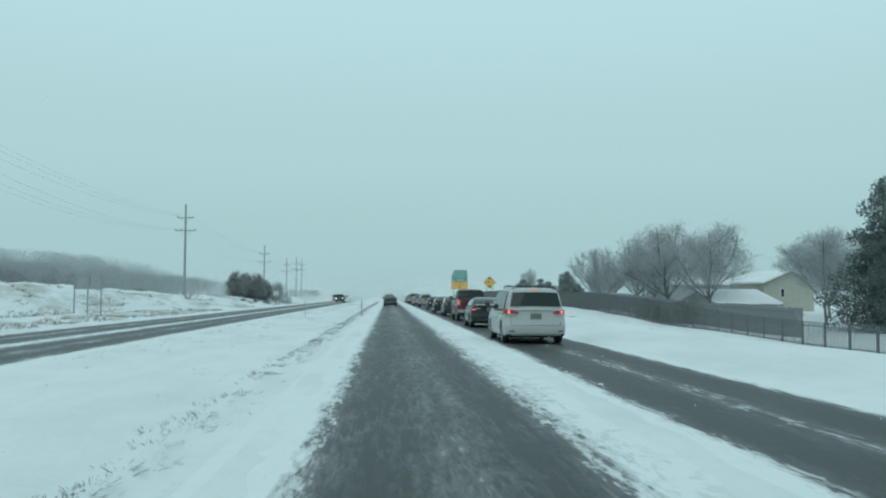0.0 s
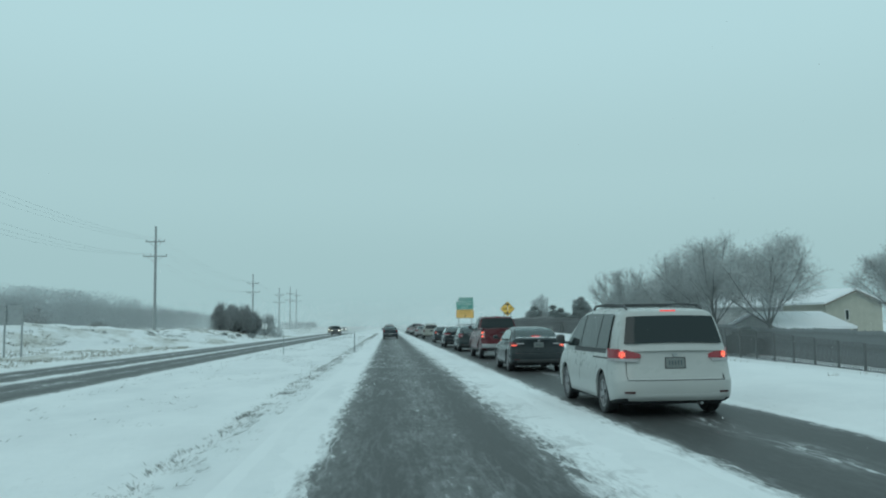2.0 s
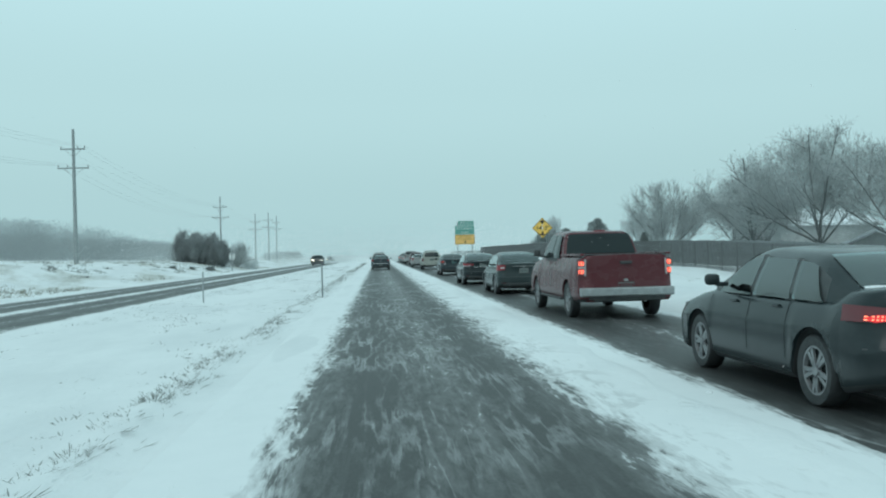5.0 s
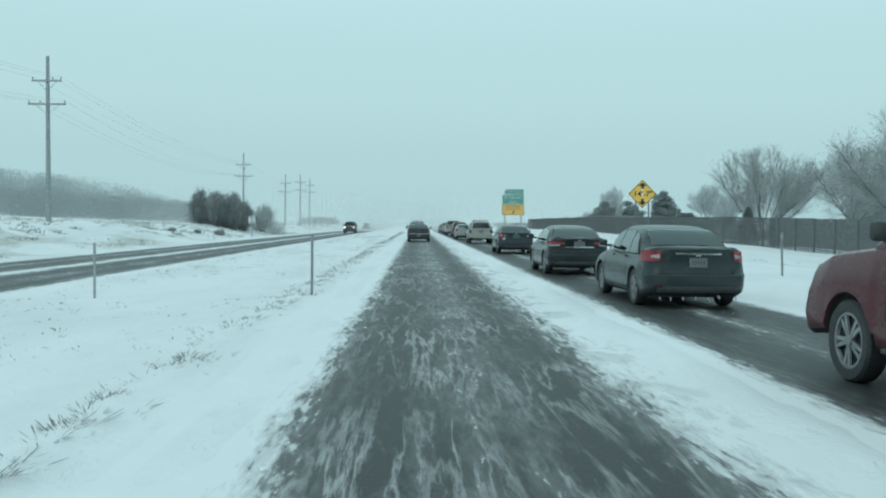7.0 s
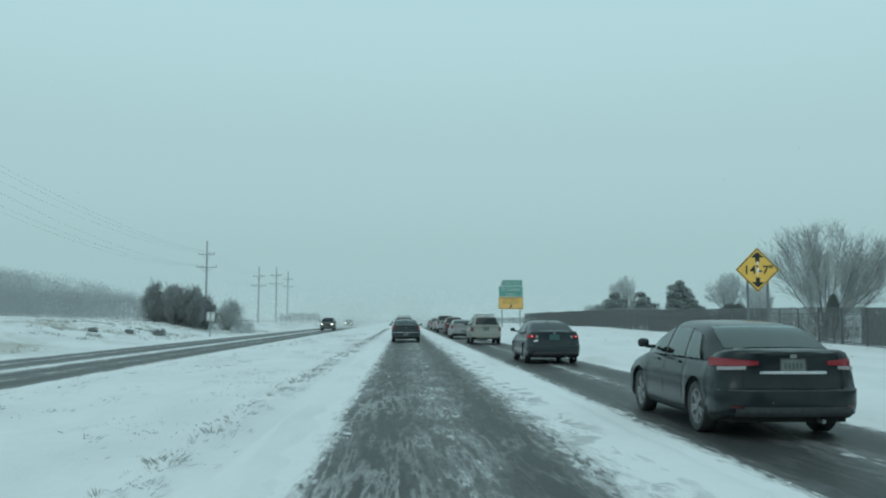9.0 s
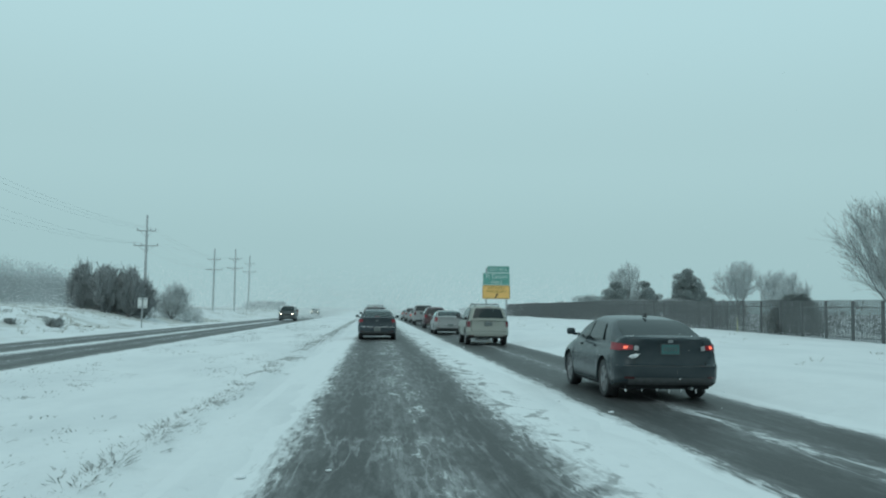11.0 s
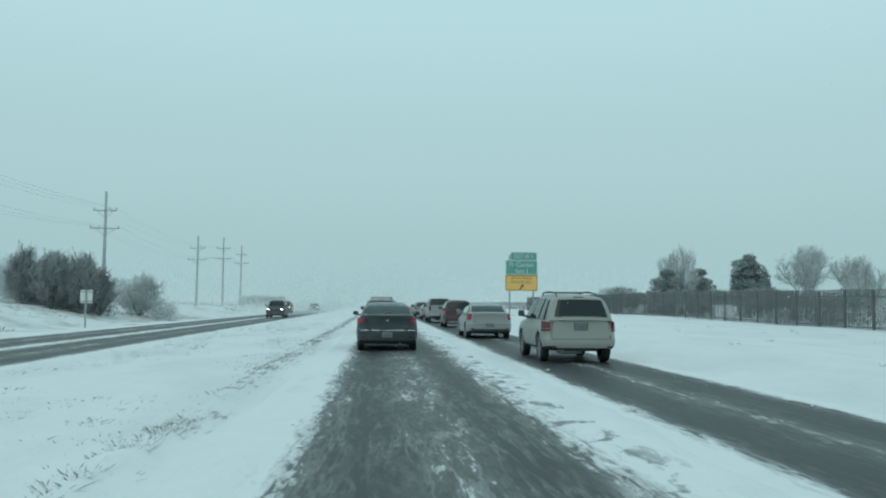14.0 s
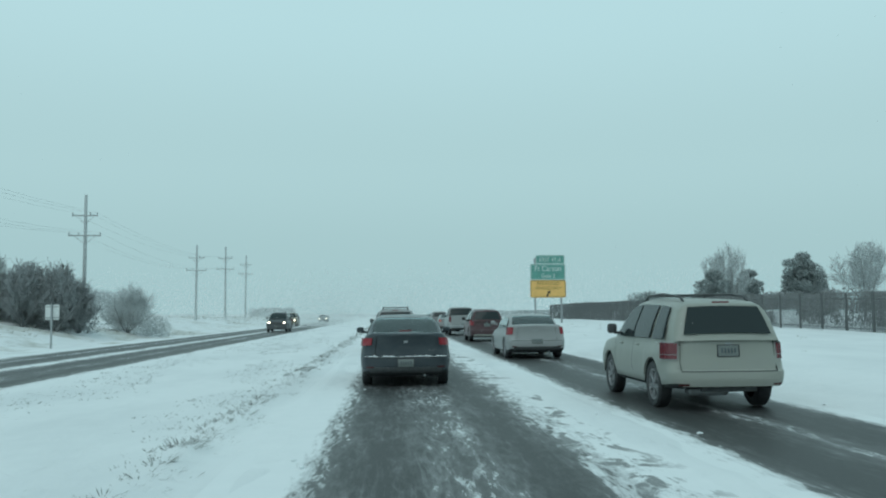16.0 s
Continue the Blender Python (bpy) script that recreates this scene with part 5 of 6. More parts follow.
# ---- fences ----
def fence_ground(y):
    return lerp_table(y, RIGHT_BASE)


def slope_at(y, pitch):
    return math.atan2(fence_ground(y + pitch) - fence_ground(y), pitch)


def fence_piece(name, me, parent, m):
    o = new(name, me)
    o.parent = parent
    o.matrix_basis = m
    return o


def unit_box(name, x0, y0, z0, x1, y1, z1, material):
    bm = box_bm(x0, y0, z0, x1, y1, z1)
    bmesh.ops.recalc_face_normals(bm, faces=bm.faces[:])
    me = bpy.data.meshes.new(name)
    bm.to_mesh(me)
    bm.free()
    me.materials.append(material)
    return me


CUBE_FACES = ((0, 1, 3, 2), (4, 6, 7, 5), (0, 4, 5, 1), (2, 3, 7, 6), (0, 2, 6, 4), (1, 5, 7, 3))


def joined_boxes(name, spots, material, parent, label):
    """Far pieces, joined: boxes of x0, y0, z0, x1, y1, z1."""
    verts, faces = [], []
    for x0, y0, z0, x1, y1, z1 in spots:
        b = len(verts)
        verts += [(x, y, z) for x in (x0, x1) for y in (y0, y1) for z in (z0, z1)]
        faces += [tuple(b + i for i in f) for f in CUBE_FACES]
    return tagged(from_arrays(name, verts, faces, material, parent, label), kind="stuff")


def iron_fence(x, y0, y1, near, pitch=2.44):
    ob = thing("iron_fence", x, y0, 0, "black iron picket fence along the snowy verge", "fence")
    post = unit_box("post", -0.045, -0.045, -0.3, 0.045, 0.045, 1.02, IRON)
    rail = unit_box("rail", -0.02, 0.05, -0.02, 0.02, pitch - 0.05, 0.02, IRON)
    picket = unit_box("picket", -0.016, -0.016, 0.06, 0.016, 0.016, 1.04, IRON)
    rest = []
    for i in range(int((y1 - y0) / pitch) + 1):
        yy = y0 + i * pitch
        tall = 1.35 + 0.62 * ease(55, 85, yy)
        g = fence_ground(yy) - 0.05
        fence_piece("post", post, ob, Matrix.Translation((0, yy - y0, g)) @ Matrix.Diagonal((1, 1, tall, 1)))
        for up in (0.14, 0.86):
            fence_piece("rail", rail, ob, Matrix.Translation((0, yy - y0, g + up * tall)) @ Matrix.Rotation(slope_at(yy, pitch), 4, "X"))
        for k in range(1, 18):
            py = yy + k * pitch / 18
            gg = fence_ground(py) - 0.05
            if near[0] <= py <= near[1]:
                fence_piece("picket", picket, ob, Matrix.Translation((0, py - y0, gg)) @ Matrix.Diagonal((1, 1, tall, 1)))
            else:
                rest.append((-0.012, py - y0 - 0.012, gg + 0.06 * tall, 0.012, py - y0 + 0.012, gg + 1.04 * tall))
    joined_boxes("pickets", rest, IRON, ob, "row of thin iron pickets")
    return ob


def board_fence(x, y0, y1, tall, label, near=(0, 0), pitch=2.44, wood=None):
    wood = wood or BOARD
    ob = thing("board_fence", x, y0, 0, label, "fence")
    board = unit_box("board", -0.012, 0.003, -0.2, 0.012, 0.1495, 1.0, wood)
    rail = unit_box("rail", 0.014, 0.0, -0.045, 0.05, pitch, 0.045, wood)
    rnd = random.Random(int(y0))
    rest = []
    for i in range(int((y1 - y0) / pitch)):
        yy = y0 + i * pitch
        h = tall + 0.12 * noise.noise((yy * 0.11, x, 0))
        for up in (0.2, 0.8):
            fence_piece("rail", rail, ob, Matrix.Translation((0, yy - y0, fence_ground(yy) + up * h)) @ Matrix.Rotation(slope_at(yy, pitch), 4, "X"))
        for j in range(16):
            py = yy + j * pitch / 16
            off, hh, g = rnd.uniform(-0.010, 0.004), h + rnd.uniform(-0.05, 0.03), fence_ground(py)
            if near[0] <= py <= near[1]:
                fence_piece("board", board, ob, Matrix.Translation((off, py - y0, g)) @ Matrix.Diagonal((1, 1, hh, 1)))
            else:
                rest.append((off - 0.012, py - y0 + 0.003, g - 0.2, off + 0.012, py - y0 + 0.1495, g + hh))
    joined_boxes("boards", rest, wood, ob, "row of weathered boards")
    return ob


iron_fence(22.5, 36.0, 232.0, (112.0, 152.0))
board_fence(25.2, 61.0, 121.0, 1.95, "dark weathered board fence behind the iron fence", (62.0, 107.0))
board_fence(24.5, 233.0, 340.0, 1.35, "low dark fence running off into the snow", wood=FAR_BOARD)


# ---- houses behind the fence ----
# cream muted to imitate haze between the road and the house
CREAM_WALL = plain("cream_siding", (0.42, 0.415, 0.36), 0.8, 0, 0.08, 1.5)
GREY_WALL = plain("grey_siding", (0.34, 0.35, 0.35), 0.8, 0, 0.12, 1.5)
DARK_TRIM = plain("brown_fascia", (0.22, 0.19, 0.16), 0.7)


def house(x, y, z, w, d, eave, ridge, label, wall, turn, windows=()):
    """A gabled house; its ridge runs along its local y, the gable faces -y."""
    ob = thing("house", x, y, z, label, "house", "houses behind the fence", turn)
    prof = [(-w / 2, 0), (w / 2, 0), (w / 2, eave), (0, ridge), (-w / 2, eave)]
    bm = plate_bm(prof, 0, d)
    part("wall", bm, wall, ob)
    o, t = 0.45, 0.22
    k = (ridge - eave) / (w / 2)
    for s in (-1, 1):
        pts = [(s * (w / 2 + o), eave - k * o + 0.02), (0, ridge + 0.02), (0, ridge + t), (s * (w / 2 + o), eave - k * o + t)]
        part("roof", plate_bm(pts, -0.4, d + 0.4), SNOW, ob, "snow-covered roof slope")
        edge = [(s * (w / 2 + o), eave - k * o - 0.14), (0, ridge - 0.14), (0, ridge + 0.015), (s * (w / 2 + o), eave - k * o + 0.015)]
        part("fascia", plate_bm(edge, -0.42, -0.36), DARK_TRIM, ob)
    for wx, wz, ww, wh in windows:
        win = part("window", box_bm(wx - ww / 2 - 0.06, -0.05, wz - 0.06, wx + ww / 2 + 0.06, -0.004, wz + wh + 0.06, bevel=0.01), WHITE_PAINT, ob)
        part("pane", box_bm(wx - ww / 2, -0.06, wz, wx + ww / 2, -0.052, wz + wh), GLASS, win)
    return ob


house(44.2, 103.0, -1.0, 6.6, 6.0, 4.2, 5.4, "cream house with a low snowy gable roof", CREAM_WALL, 14, ((-0.9, 2.6, 0.35, 0.9),))
house(37.5, 97.0, -1.15, 9.0, 6.0, 2.1, 3.3, "low outbuilding with a snow-covered roof", GREY_WALL, 96)
house(47.0, 128.0, -0.6, 9.0, 10.0, 3.9, 5.3, "grey house with a snow-covered roof", GREY_WALL, 96)


# ---- trees and shrubs ----
def prisms(segments, sides):
    verts, faces = [], []
    for p, q, r0, r1 in segments:
        d = (q - p)
        if d.length < 1e-5:
            continue
        d.normalize()
        a = d.orthogonal().normalized()
        b = d.cross(a)
        base = len(verts)
        for c, r in ((p, r0), (q, r1)):
            for k in range(sides):
                t = 2 * math.pi * k / sides
                verts.append(c + (a * math.cos(t) + b * math.sin(t)) * r)
        for k in range(sides):
            faces.append((base + k, base + (k + 1) % sides, base + sides + (k + 1) % sides, base + sides + k))
    return verts, faces


def blades(segments, rnd):
    """The finest twigs: one narrow strip each, turned at random."""
    verts, faces = [], []
    for p, q, r0, r1 in segments:
        d = q - p
        if d.length < 1e-5:
            continue
        a = d.orthogonal().normalized()
        a.rotate(Matrix.Rotation(rnd.uniform(0, 3.14), 3, d))
        b = len(verts)
        verts += [p - a * r0 * 1.2, p + a * r0 * 1.2, q + a * r1 * 1.2, q - a * r1 * 1.2]
        faces.append((b, b + 1, b + 2, b + 3))
    return verts, faces


def inside(v, a, low, high, mid, seed):
    """How far out a point lies in a lumpy egg-shaped crown; 1 is its skin."""
    z = v.z - mid
    b = (high - mid) if z > 0 else (mid - low)
    rho = math.sqrt((v.x * v.x + v.y * v.y) / (a * a) + z * z / (b * b))
    d = Vector((v.x / a, v.y / a, z / b)) * 1.6 / max(rho, 0.1)
    return rho / (1.0 + 0.22 * noise.noise((d.x + seed, d.y, d.z)))


def branch(rnd, segs, p, d, length, r, level, n, lift, kids, spread, keep):
    """One limb, bending upward, and the finer ones along it."""
    step = length / n
    limit = keep(None)
    for i in range(n):
        d = (d + Vector((rnd.gauss(0, 1), rnd.gauss(0, 1), rnd.gauss(0, 0.7))) * (0.07 + 0.05 * level) + Vector((0, 0, lift))).normalized()
        q = p + d * step
        if keep(q) > limit:
            return
        r2 = r * (1 - 0.75 / n)
        segs.append((p.copy(), q.copy(), r, r2, level))
        if level < len(kids) and (i > 0 or level > 0):
            for _ in range(kids[level]):
                side = Vector((rnd.gauss(0, 1), rnd.gauss(0, 1), rnd.gauss(0.25, 0.7))).normalized()
                nd = (d * (1 - spread) + side * spread).normalized()
                at = p.lerp(q, rnd.random())
                branch(rnd, segs, at, nd, length * rnd.uniform(0.36, 0.56) * (1.15 - 0.5 * i / n), r2 * rnd.uniform(0.34, 0.5), level + 1, (4, 3, 2)[min(2, level)], lift * 0.7, kids, spread, keep)
        p, r = q, r2


def bare_tree(x, y, height, width, seed, limbs=7, fork=0.16, kids=(2, 4, 5), spread=0.42, lift=0.06, mid=0.56, low=0.08, name="bare_tree", label="tall bare deciduous tree coloured pale for haze", z=None, thick=0.85, twig=0.0065, rag=0.2, crown=None):
    rnd = random.Random(seed)
    g = terrain(x, y) if z is None else z
    ob = thing(name, x, y, g, label, "tree" if "tree" in name else "shrub", "bare trees" if "tree" in name else "bare shrubs")
    segs = []
    hf = height * fork
    r = 0.017 * height * thick
    top = Vector((rnd.gauss(0, 0.08), rnd.gauss(0, 0.08), hf))
    trunk = [(Vector((0, 0, -0.4)), Vector((0, 0, hf * 0.15)), r * 1.45, r * 1.1), (Vector((0, 0, hf * 0.15)), top, r * 1.1, r * 0.9)]

    def keep(v):
        """How far out a point lies in the crown, or, for none, how far out the next branch may grow."""
        if v is None:
            return 1.0 + rnd.uniform(-rag, 0.08)
        return 0.0 if v.z < hf * 1.2 else inside(v, width / 2, height * low, height, height * mid, seed)

    for k in range(limbs):
        a = 2 * math.pi * (k * 0.618 + rnd.uniform(-0.06, 0.06))
        u = math.sqrt((k + 0.3) / limbs)
        tip = Vector((math.cos(a) * u * width * 0.5, math.sin(a) * u * width * 0.5, hf + (height - hf) * (1.0 - 0.50 * u * u)))
        d = (tip - top)
        reach = d.length * rnd.uniform(0.92, 1.04)
        d.normalize()
        d = (d + Vector((d.x, d.y, 0)) * 0.40).normalized()
        start = top * rnd.uniform(0.7, 1.0) if fork > 0.1 else Vector((d.x * 0.02, d.y * 0.02, -0.1))
        branch(rnd, segs, start, d, reach, r * rnd.uniform(0.42, 0.62) * (1 if fork > 0.1 else 0.8), 0, 6, lift, kids, spread, keep)
    thick_segs = [(a, b, max(r0, twig), max(r1, twig)) for a, b, r0, r1, lv in segs if lv < 2]
    thin = [(a, b, max(r0 * 0.7, twig), max(r1 * 0.7, twig * 0.6)) for a, b, r0, r1, lv in segs if lv >= 2]
    from_arrays("trunk", *prisms(trunk + thick_segs, 6), BARK, ob, smooth=True)
    from_arrays("crown", *blades(thin, rnd), crown or TWIG, ob)
    return ob


def pine(x, y, height, width, seed, label="dark green pine tree", tiers=7, full=1.0, low=0.2, cone=False):
    rnd = random.Random(seed)
    g = terrain(x, y)
    ob = thing("pine_tree", x, y, g, label, "tree", "conifers")
    trunk = [(Vector((0, 0, -0.3)), Vector((0, 0, height * 0.45)), 0.02 * height, 0.014 * height), (Vector((0, 0, height * 0.45)), Vector((0, 0, height * 0.93)), 0.014 * height, 0.004 * height)]
    verts, faces, limbs = [], [], []
    lump = width * 0.135 * full
    for i in range(tiers):
        f = i / (tiers - 1)
        zz = height * low + (height * (1 - low) - lump) * f
        reach = width / 2 * math.sqrt(max(0.0, 1 - (max(0, f - 0.25) / 0.82) ** 2)) * (0.8 if i == 0 else 1) - lump * 0.7
        if cone:
            reach = width / 2 * (1.0 - 0.92 * f ** 1.25) * (1.0 if i % 2 else 0.82)
        n = max(2, int(3.2 * reach / lump))
        turn = rnd.uniform(0, 6.283)
        for k in range(n):
            a = turn + 6.283 * (k + rnd.uniform(-0.3, 0.3)) / n
            rr = max(0.0, reach * rnd.uniform(0.72, 1.08))
            tip = Vector((math.cos(a) * rr, math.sin(a) * rr, zz + rnd.uniform(-0.4, 0.4) * height / tiers))
            limbs.append((Vector((0, 0, zz - 0.07 * height)), tip, 0.005 * height, 0.002 * height))
            for at, size in ((1.0, rnd.uniform(0.75, 1.15)), (0.5, 1.2)):
                c = Vector((tip.x * at, tip.y * at, tip.z))
                for _ in range(340 if y < 100 else 230):
                    v = Vector((rnd.gauss(0, 1), rnd.gauss(0, 1), rnd.gauss(0, 0.8))).normalized()
                    v.z *= 0.75
                    p = c + v * lump * size * rnd.random() ** 0.3
                    d = (v + Vector((rnd.gauss(0, 0.7), rnd.gauss(0, 0.7), rnd.gauss(0.35, 0.6)))).normalized()
                    s = d.orthogonal().normalized()
                    s.rotate(Matrix.Rotation(rnd.uniform(0, 3.14), 3, d))
                    l, w = rnd.uniform(0.10, 0.20), rnd.uniform(0.035, 0.07)
                    b = len(verts)
                    verts += [p - s * w, p + s * w, p + d * l]
                    faces.append((b, b + 1, b + 2))
    from_arrays("trunk", *prisms(trunk + limbs, 7), BARK, ob, smooth=True)
    # crowns beyond 170 m use the needles with haze in their colour
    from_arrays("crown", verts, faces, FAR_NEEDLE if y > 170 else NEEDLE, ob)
    return ob


def arborvitae(x, y, height, width, seed, blunt=0.7, label="dark conical evergreen bush beside the fence"):
    rnd = random.Random(seed)
    ob = thing("evergreen_bush", x, y, terrain(x, y), label, "shrub", "conifers")
    verts, faces = [], []
    for _ in range(1700 if blunt > 0.5 else 3600):
        k = rnd.random() ** (0.8 if blunt > 0.5 else 1.1)
        a = rnd.uniform(0, 6.283)
        r = width / 2 * (1 - k) ** blunt * rnd.uniform(0.55, 1.05) * (1 + 0.25 * noise.noise((math.cos(a) * 1.5, math.sin(a) * 1.5, k * 3 + seed)))
        p = Vector((math.cos(a) * r, math.sin(a) * r, 0.05 + k * height * 0.96))
        d = Vector((math.cos(a) * 0.4 + rnd.gauss(0, 0.3), math.sin(a) * 0.4 + rnd.gauss(0, 0.3), 1)).normalized()
        s = d.orthogonal().normalized()
        b = len(verts)
        verts += [p - s * 0.05, p + s * 0.05, p + d * rnd.uniform(0.15, 0.32)]
        faces.append((b, b + 1, b + 2))
    from_arrays("trunk", *prisms([(Vector((0, 0, -0.2)), Vector((0, 0, height * 0.7)), 0.07, 0.03)], 6), BARK, ob)
    from_arrays("crown", verts, faces, HEDGE, ob)
    return ob


# the cottonwoods by the houses
bare_tree(29.6, 100.0, 10.0, 12.4, 11, limbs=8, fork=0.20, kids=(3, 4, 4), spread=0.50, lift=0.03)
bare_tree(31.5, 93.0, 9.6, 11.0, 12, limbs=8, fork=0.20, kids=(3, 4, 4), spread=0.50, lift=0.03)
bare_tree(28.5, 108.0, 8.8, 9.4, 13, limbs=7, fork=0.20, kids=(3, 4, 4), spread=0.50, lift=0.03)
bare_tree(31.0, 135.5, 8.7, 11.4, 14, limbs=20, fork=0.06, spread=0.30, lift=0.03, kids=(2, 4, 4), label="wide vase-shaped bare tree coloured pale for haze")
bare_tree(35.0, 127.0, 8.2, 8.6, 15, limbs=7, fork=0.2, kids=(3, 4, 4), spread=0.50, lift=0.03)
bare_tree(42.0, 90.0, 9.2, 10.0, 16, limbs=7, fork=0.2, kids=(3, 4, 4), spread=0.50, lift=0.03)
bare_tree(36.5, 80.0, 8.6, 8.4, 17, limbs=7, fork=0.2, kids=(3, 4, 4), spread=0.50, lift=0.03)
bare_tree(33.0, 116.0, 8.2, 9.0, 31, limbs=7, fork=0.2, kids=(3, 4, 4), spread=0.50, lift=0.03)
pine(35.2, 68.0, 11.4, 8.4, 18, "tall dark pine beside the fence", 10, 0.85, low=0.08, cone=True)
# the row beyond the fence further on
bare_tree(28.5, 183.0, 6.6, 5.6, 21, limbs=13, fork=0.05, spread=0.22, lift=0.14, kids=(2, 3, 3), label="vase-shaped bare tree coloured pale for haze", crown=FAR_TWIG)
pine(26.8, 182.0, 4.2, 3.6, 22, "small dark evergreen behind the fence", 4, 1.2)
pine(30.8, 184.5, 4.3, 3.3, 33, "small dark evergreen behind the fence", 4, 1.1)
pine(36.6, 186.5, 5.9, 4.3, 23, "rounded dark pine behind the fence", 7, 0.95, low=0.25)
pine(34.2, 193.5, 3.9, 3.6, 24, "small dark evergreen behind the fence", 4, 1.1)
pine(39.5, 190.0, 3.4, 3.8, 25, "small dark evergreen behind the fence", 4, 1.1)
bare_tree(44.5, 190.5, 7.5, 7.0, 26, limbs=8, fork=0.20, mid=0.60, low=0.16, kids=(2, 4, 5), label="round-crowned bare tree coloured pale for haze", crown=FAR_TWIG)
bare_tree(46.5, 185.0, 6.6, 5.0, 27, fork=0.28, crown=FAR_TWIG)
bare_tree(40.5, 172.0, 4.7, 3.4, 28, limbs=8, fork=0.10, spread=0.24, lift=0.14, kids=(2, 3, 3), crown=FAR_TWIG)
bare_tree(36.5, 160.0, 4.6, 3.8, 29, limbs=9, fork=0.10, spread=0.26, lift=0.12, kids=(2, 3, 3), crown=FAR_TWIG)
pine(36.5, 232.0, 4.2, 7.0, 30, "broad hazy evergreen far behind the fence", 4, 1.0)
arborvitae(22.0 + 1.6, 119.5, 2.6, 1.5, 41)
ROUND = "dark rounded evergreen bush behind the iron fence"
arborvitae(23.8, 134.4, 2.2, 3.0, 42, 0.28, ROUND)
arborvitae(23.9, 80.1, 1.75, 2.7, 43, 0.28, ROUND)
arborvitae(23.9, 89.2, 1.7, 1.4, 44, 0.4, ROUND)
arborvitae(23.8, 85.4, 1.4, 1.2, 45, 0.4, ROUND)
# shrubs on the left bank
for i, (sx, sy, sh, sw) in enumerate(((-29.2, 177.0, 5.3, 4.2), (-27.8, 180.0, 5.5, 4.2), (-26.6, 176.0, 5.1, 4.0), (-25.4, 179.5, 5.3, 4.0), (-24.4, 176.5, 5.1, 3.6), (-23.5, 178.6, 4.6, 3.4))):
    bare_tree(sx, sy, sh, sw, 50 + i, limbs=17, fork=0.05, kids=(2, 3, 4), spread=0.36, lift=0.10, mid=0.42, low=-0.5, rag=0.5, name="bare_shrub", label="dense bare shrub on a bank, coloured pale for haze", thick=0.7, twig=0.014, crown=SHRUB)
for i, (sx, sy, sh, sw) in enumerate(((-23.2, 189.5, 5.1, 6.6),)):
    bare_tree(sx, sy, sh, sw, 57 + i, limbs=12, fork=0.10, kids=(2, 3, 4), spread=0.52, lift=0.02, mid=0.42, low=-0.5, rag=0.5, name="bare_shrub", label="loose bare shrub beside taller brush, coloured pale for haze", thick=0.8, twig=0.011, crown=FAR_TWIG)
for i, (sx, sy, sh, sw) in enumerate(((-27.5, 107.5, 0.9, 2.6), (-17.6, 137.0, 0.62, 1.4), (-18.8, 134.0, 0.36, 0.9), (-19.6, 129.0, 0.34, 0.8))):
    bare_tree(sx, sy, sh, sw, 60 + i, limbs=13, fork=0.05, kids=(2, 3, 4), mid=0.40, low=-0.3, name="bare_shrub", label="low bare shrub on a snowy bank", thick=1.0, twig=0.007, rag=0.5)


def scrub(name, label, spots, material, seed, wide=(0.05, 0.13), many=330, long=(0.25, 0.75), lift=0.0, edge=0.45):
    """Countless bare bushes in one sheet of twigs."""
    rng = np.random.default_rng(seed)
    at = np.repeat(np.array([(x, y, terrain(x, y) + lift, h, w) for x, y, h, w in spots]), many, axis=0)
    n = len(at)
    v = rng.normal(size=(n, 3))
    v[:, 2] = np.abs(v[:, 2])
    v[:, 2] *= 1.6
    v *= (rng.random(n) ** edge / np.linalg.norm(v, axis=1))[:, None]
    p = np.stack([at[:, 0] + v[:, 0] * at[:, 4] / 2, at[:, 1] + v[:, 1] * at[:, 4] / 2, at[:, 2] + v[:, 2] * at[:, 3] * 0.93], axis=1)
    d = v * (0.6, 0.6, 0.0) + (0.0, 0.0, 0.8) + rng.normal(size=(n, 3)) * (0.5, 0.5, 0.4)
    d /= np.linalg.norm(d, axis=1)[:, None]
    side = np.cross(d, rng.normal(size=(n, 3)))
    side *= (rng.uniform(*wide, n) / np.linalg.norm(side, axis=1))[:, None]
    tip = p + d * (rng.uniform(*long, n) * np.minimum(1.0, at[:, 3] / 3))[:, None]
    return tagged(loose_triangles(name, np.stack([p - side, p + side, tip], axis=1), material), label, "shrubs", kind="stuff")


rb = random.Random(5)
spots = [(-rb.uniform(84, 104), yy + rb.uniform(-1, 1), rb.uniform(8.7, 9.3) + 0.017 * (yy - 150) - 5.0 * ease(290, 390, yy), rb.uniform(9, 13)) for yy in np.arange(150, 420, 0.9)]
scrub("scrub_belt", "belt of trees on the far ridge, coloured pale for haze", spots, RIDGE_SCRUB, 76, (0.05, 0.10), 700, (0.12, 0.26), edge=0.25)
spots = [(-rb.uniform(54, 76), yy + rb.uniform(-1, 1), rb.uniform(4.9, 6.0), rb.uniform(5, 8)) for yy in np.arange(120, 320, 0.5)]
scrub("scrub_belt", "belt of bare scrub across the field, coloured pale for haze", spots, FAR_SCRUB, 71, (0.03, 0.055), 500, (0.10, 0.22), edge=0.28)
spots = [(-rb.uniform(50, 66), yy, rb.uniform(2.2, 3.8), rb.uniform(3.5, 5)) for yy in np.arange(112, 152, 0.7)]
scrub("scrub_belt", "dark low scrub at the edge of the field", spots, SCRUB, 72, (0.03, 0.07), 500, (0.12, 0.4))
spots = [(rb.uniform(-31, -23.5), 179 + rb.uniform(-2, 2.5), rb.uniform(1.4, 3.4), rb.uniform(2, 3.4)) for _ in range(40)]
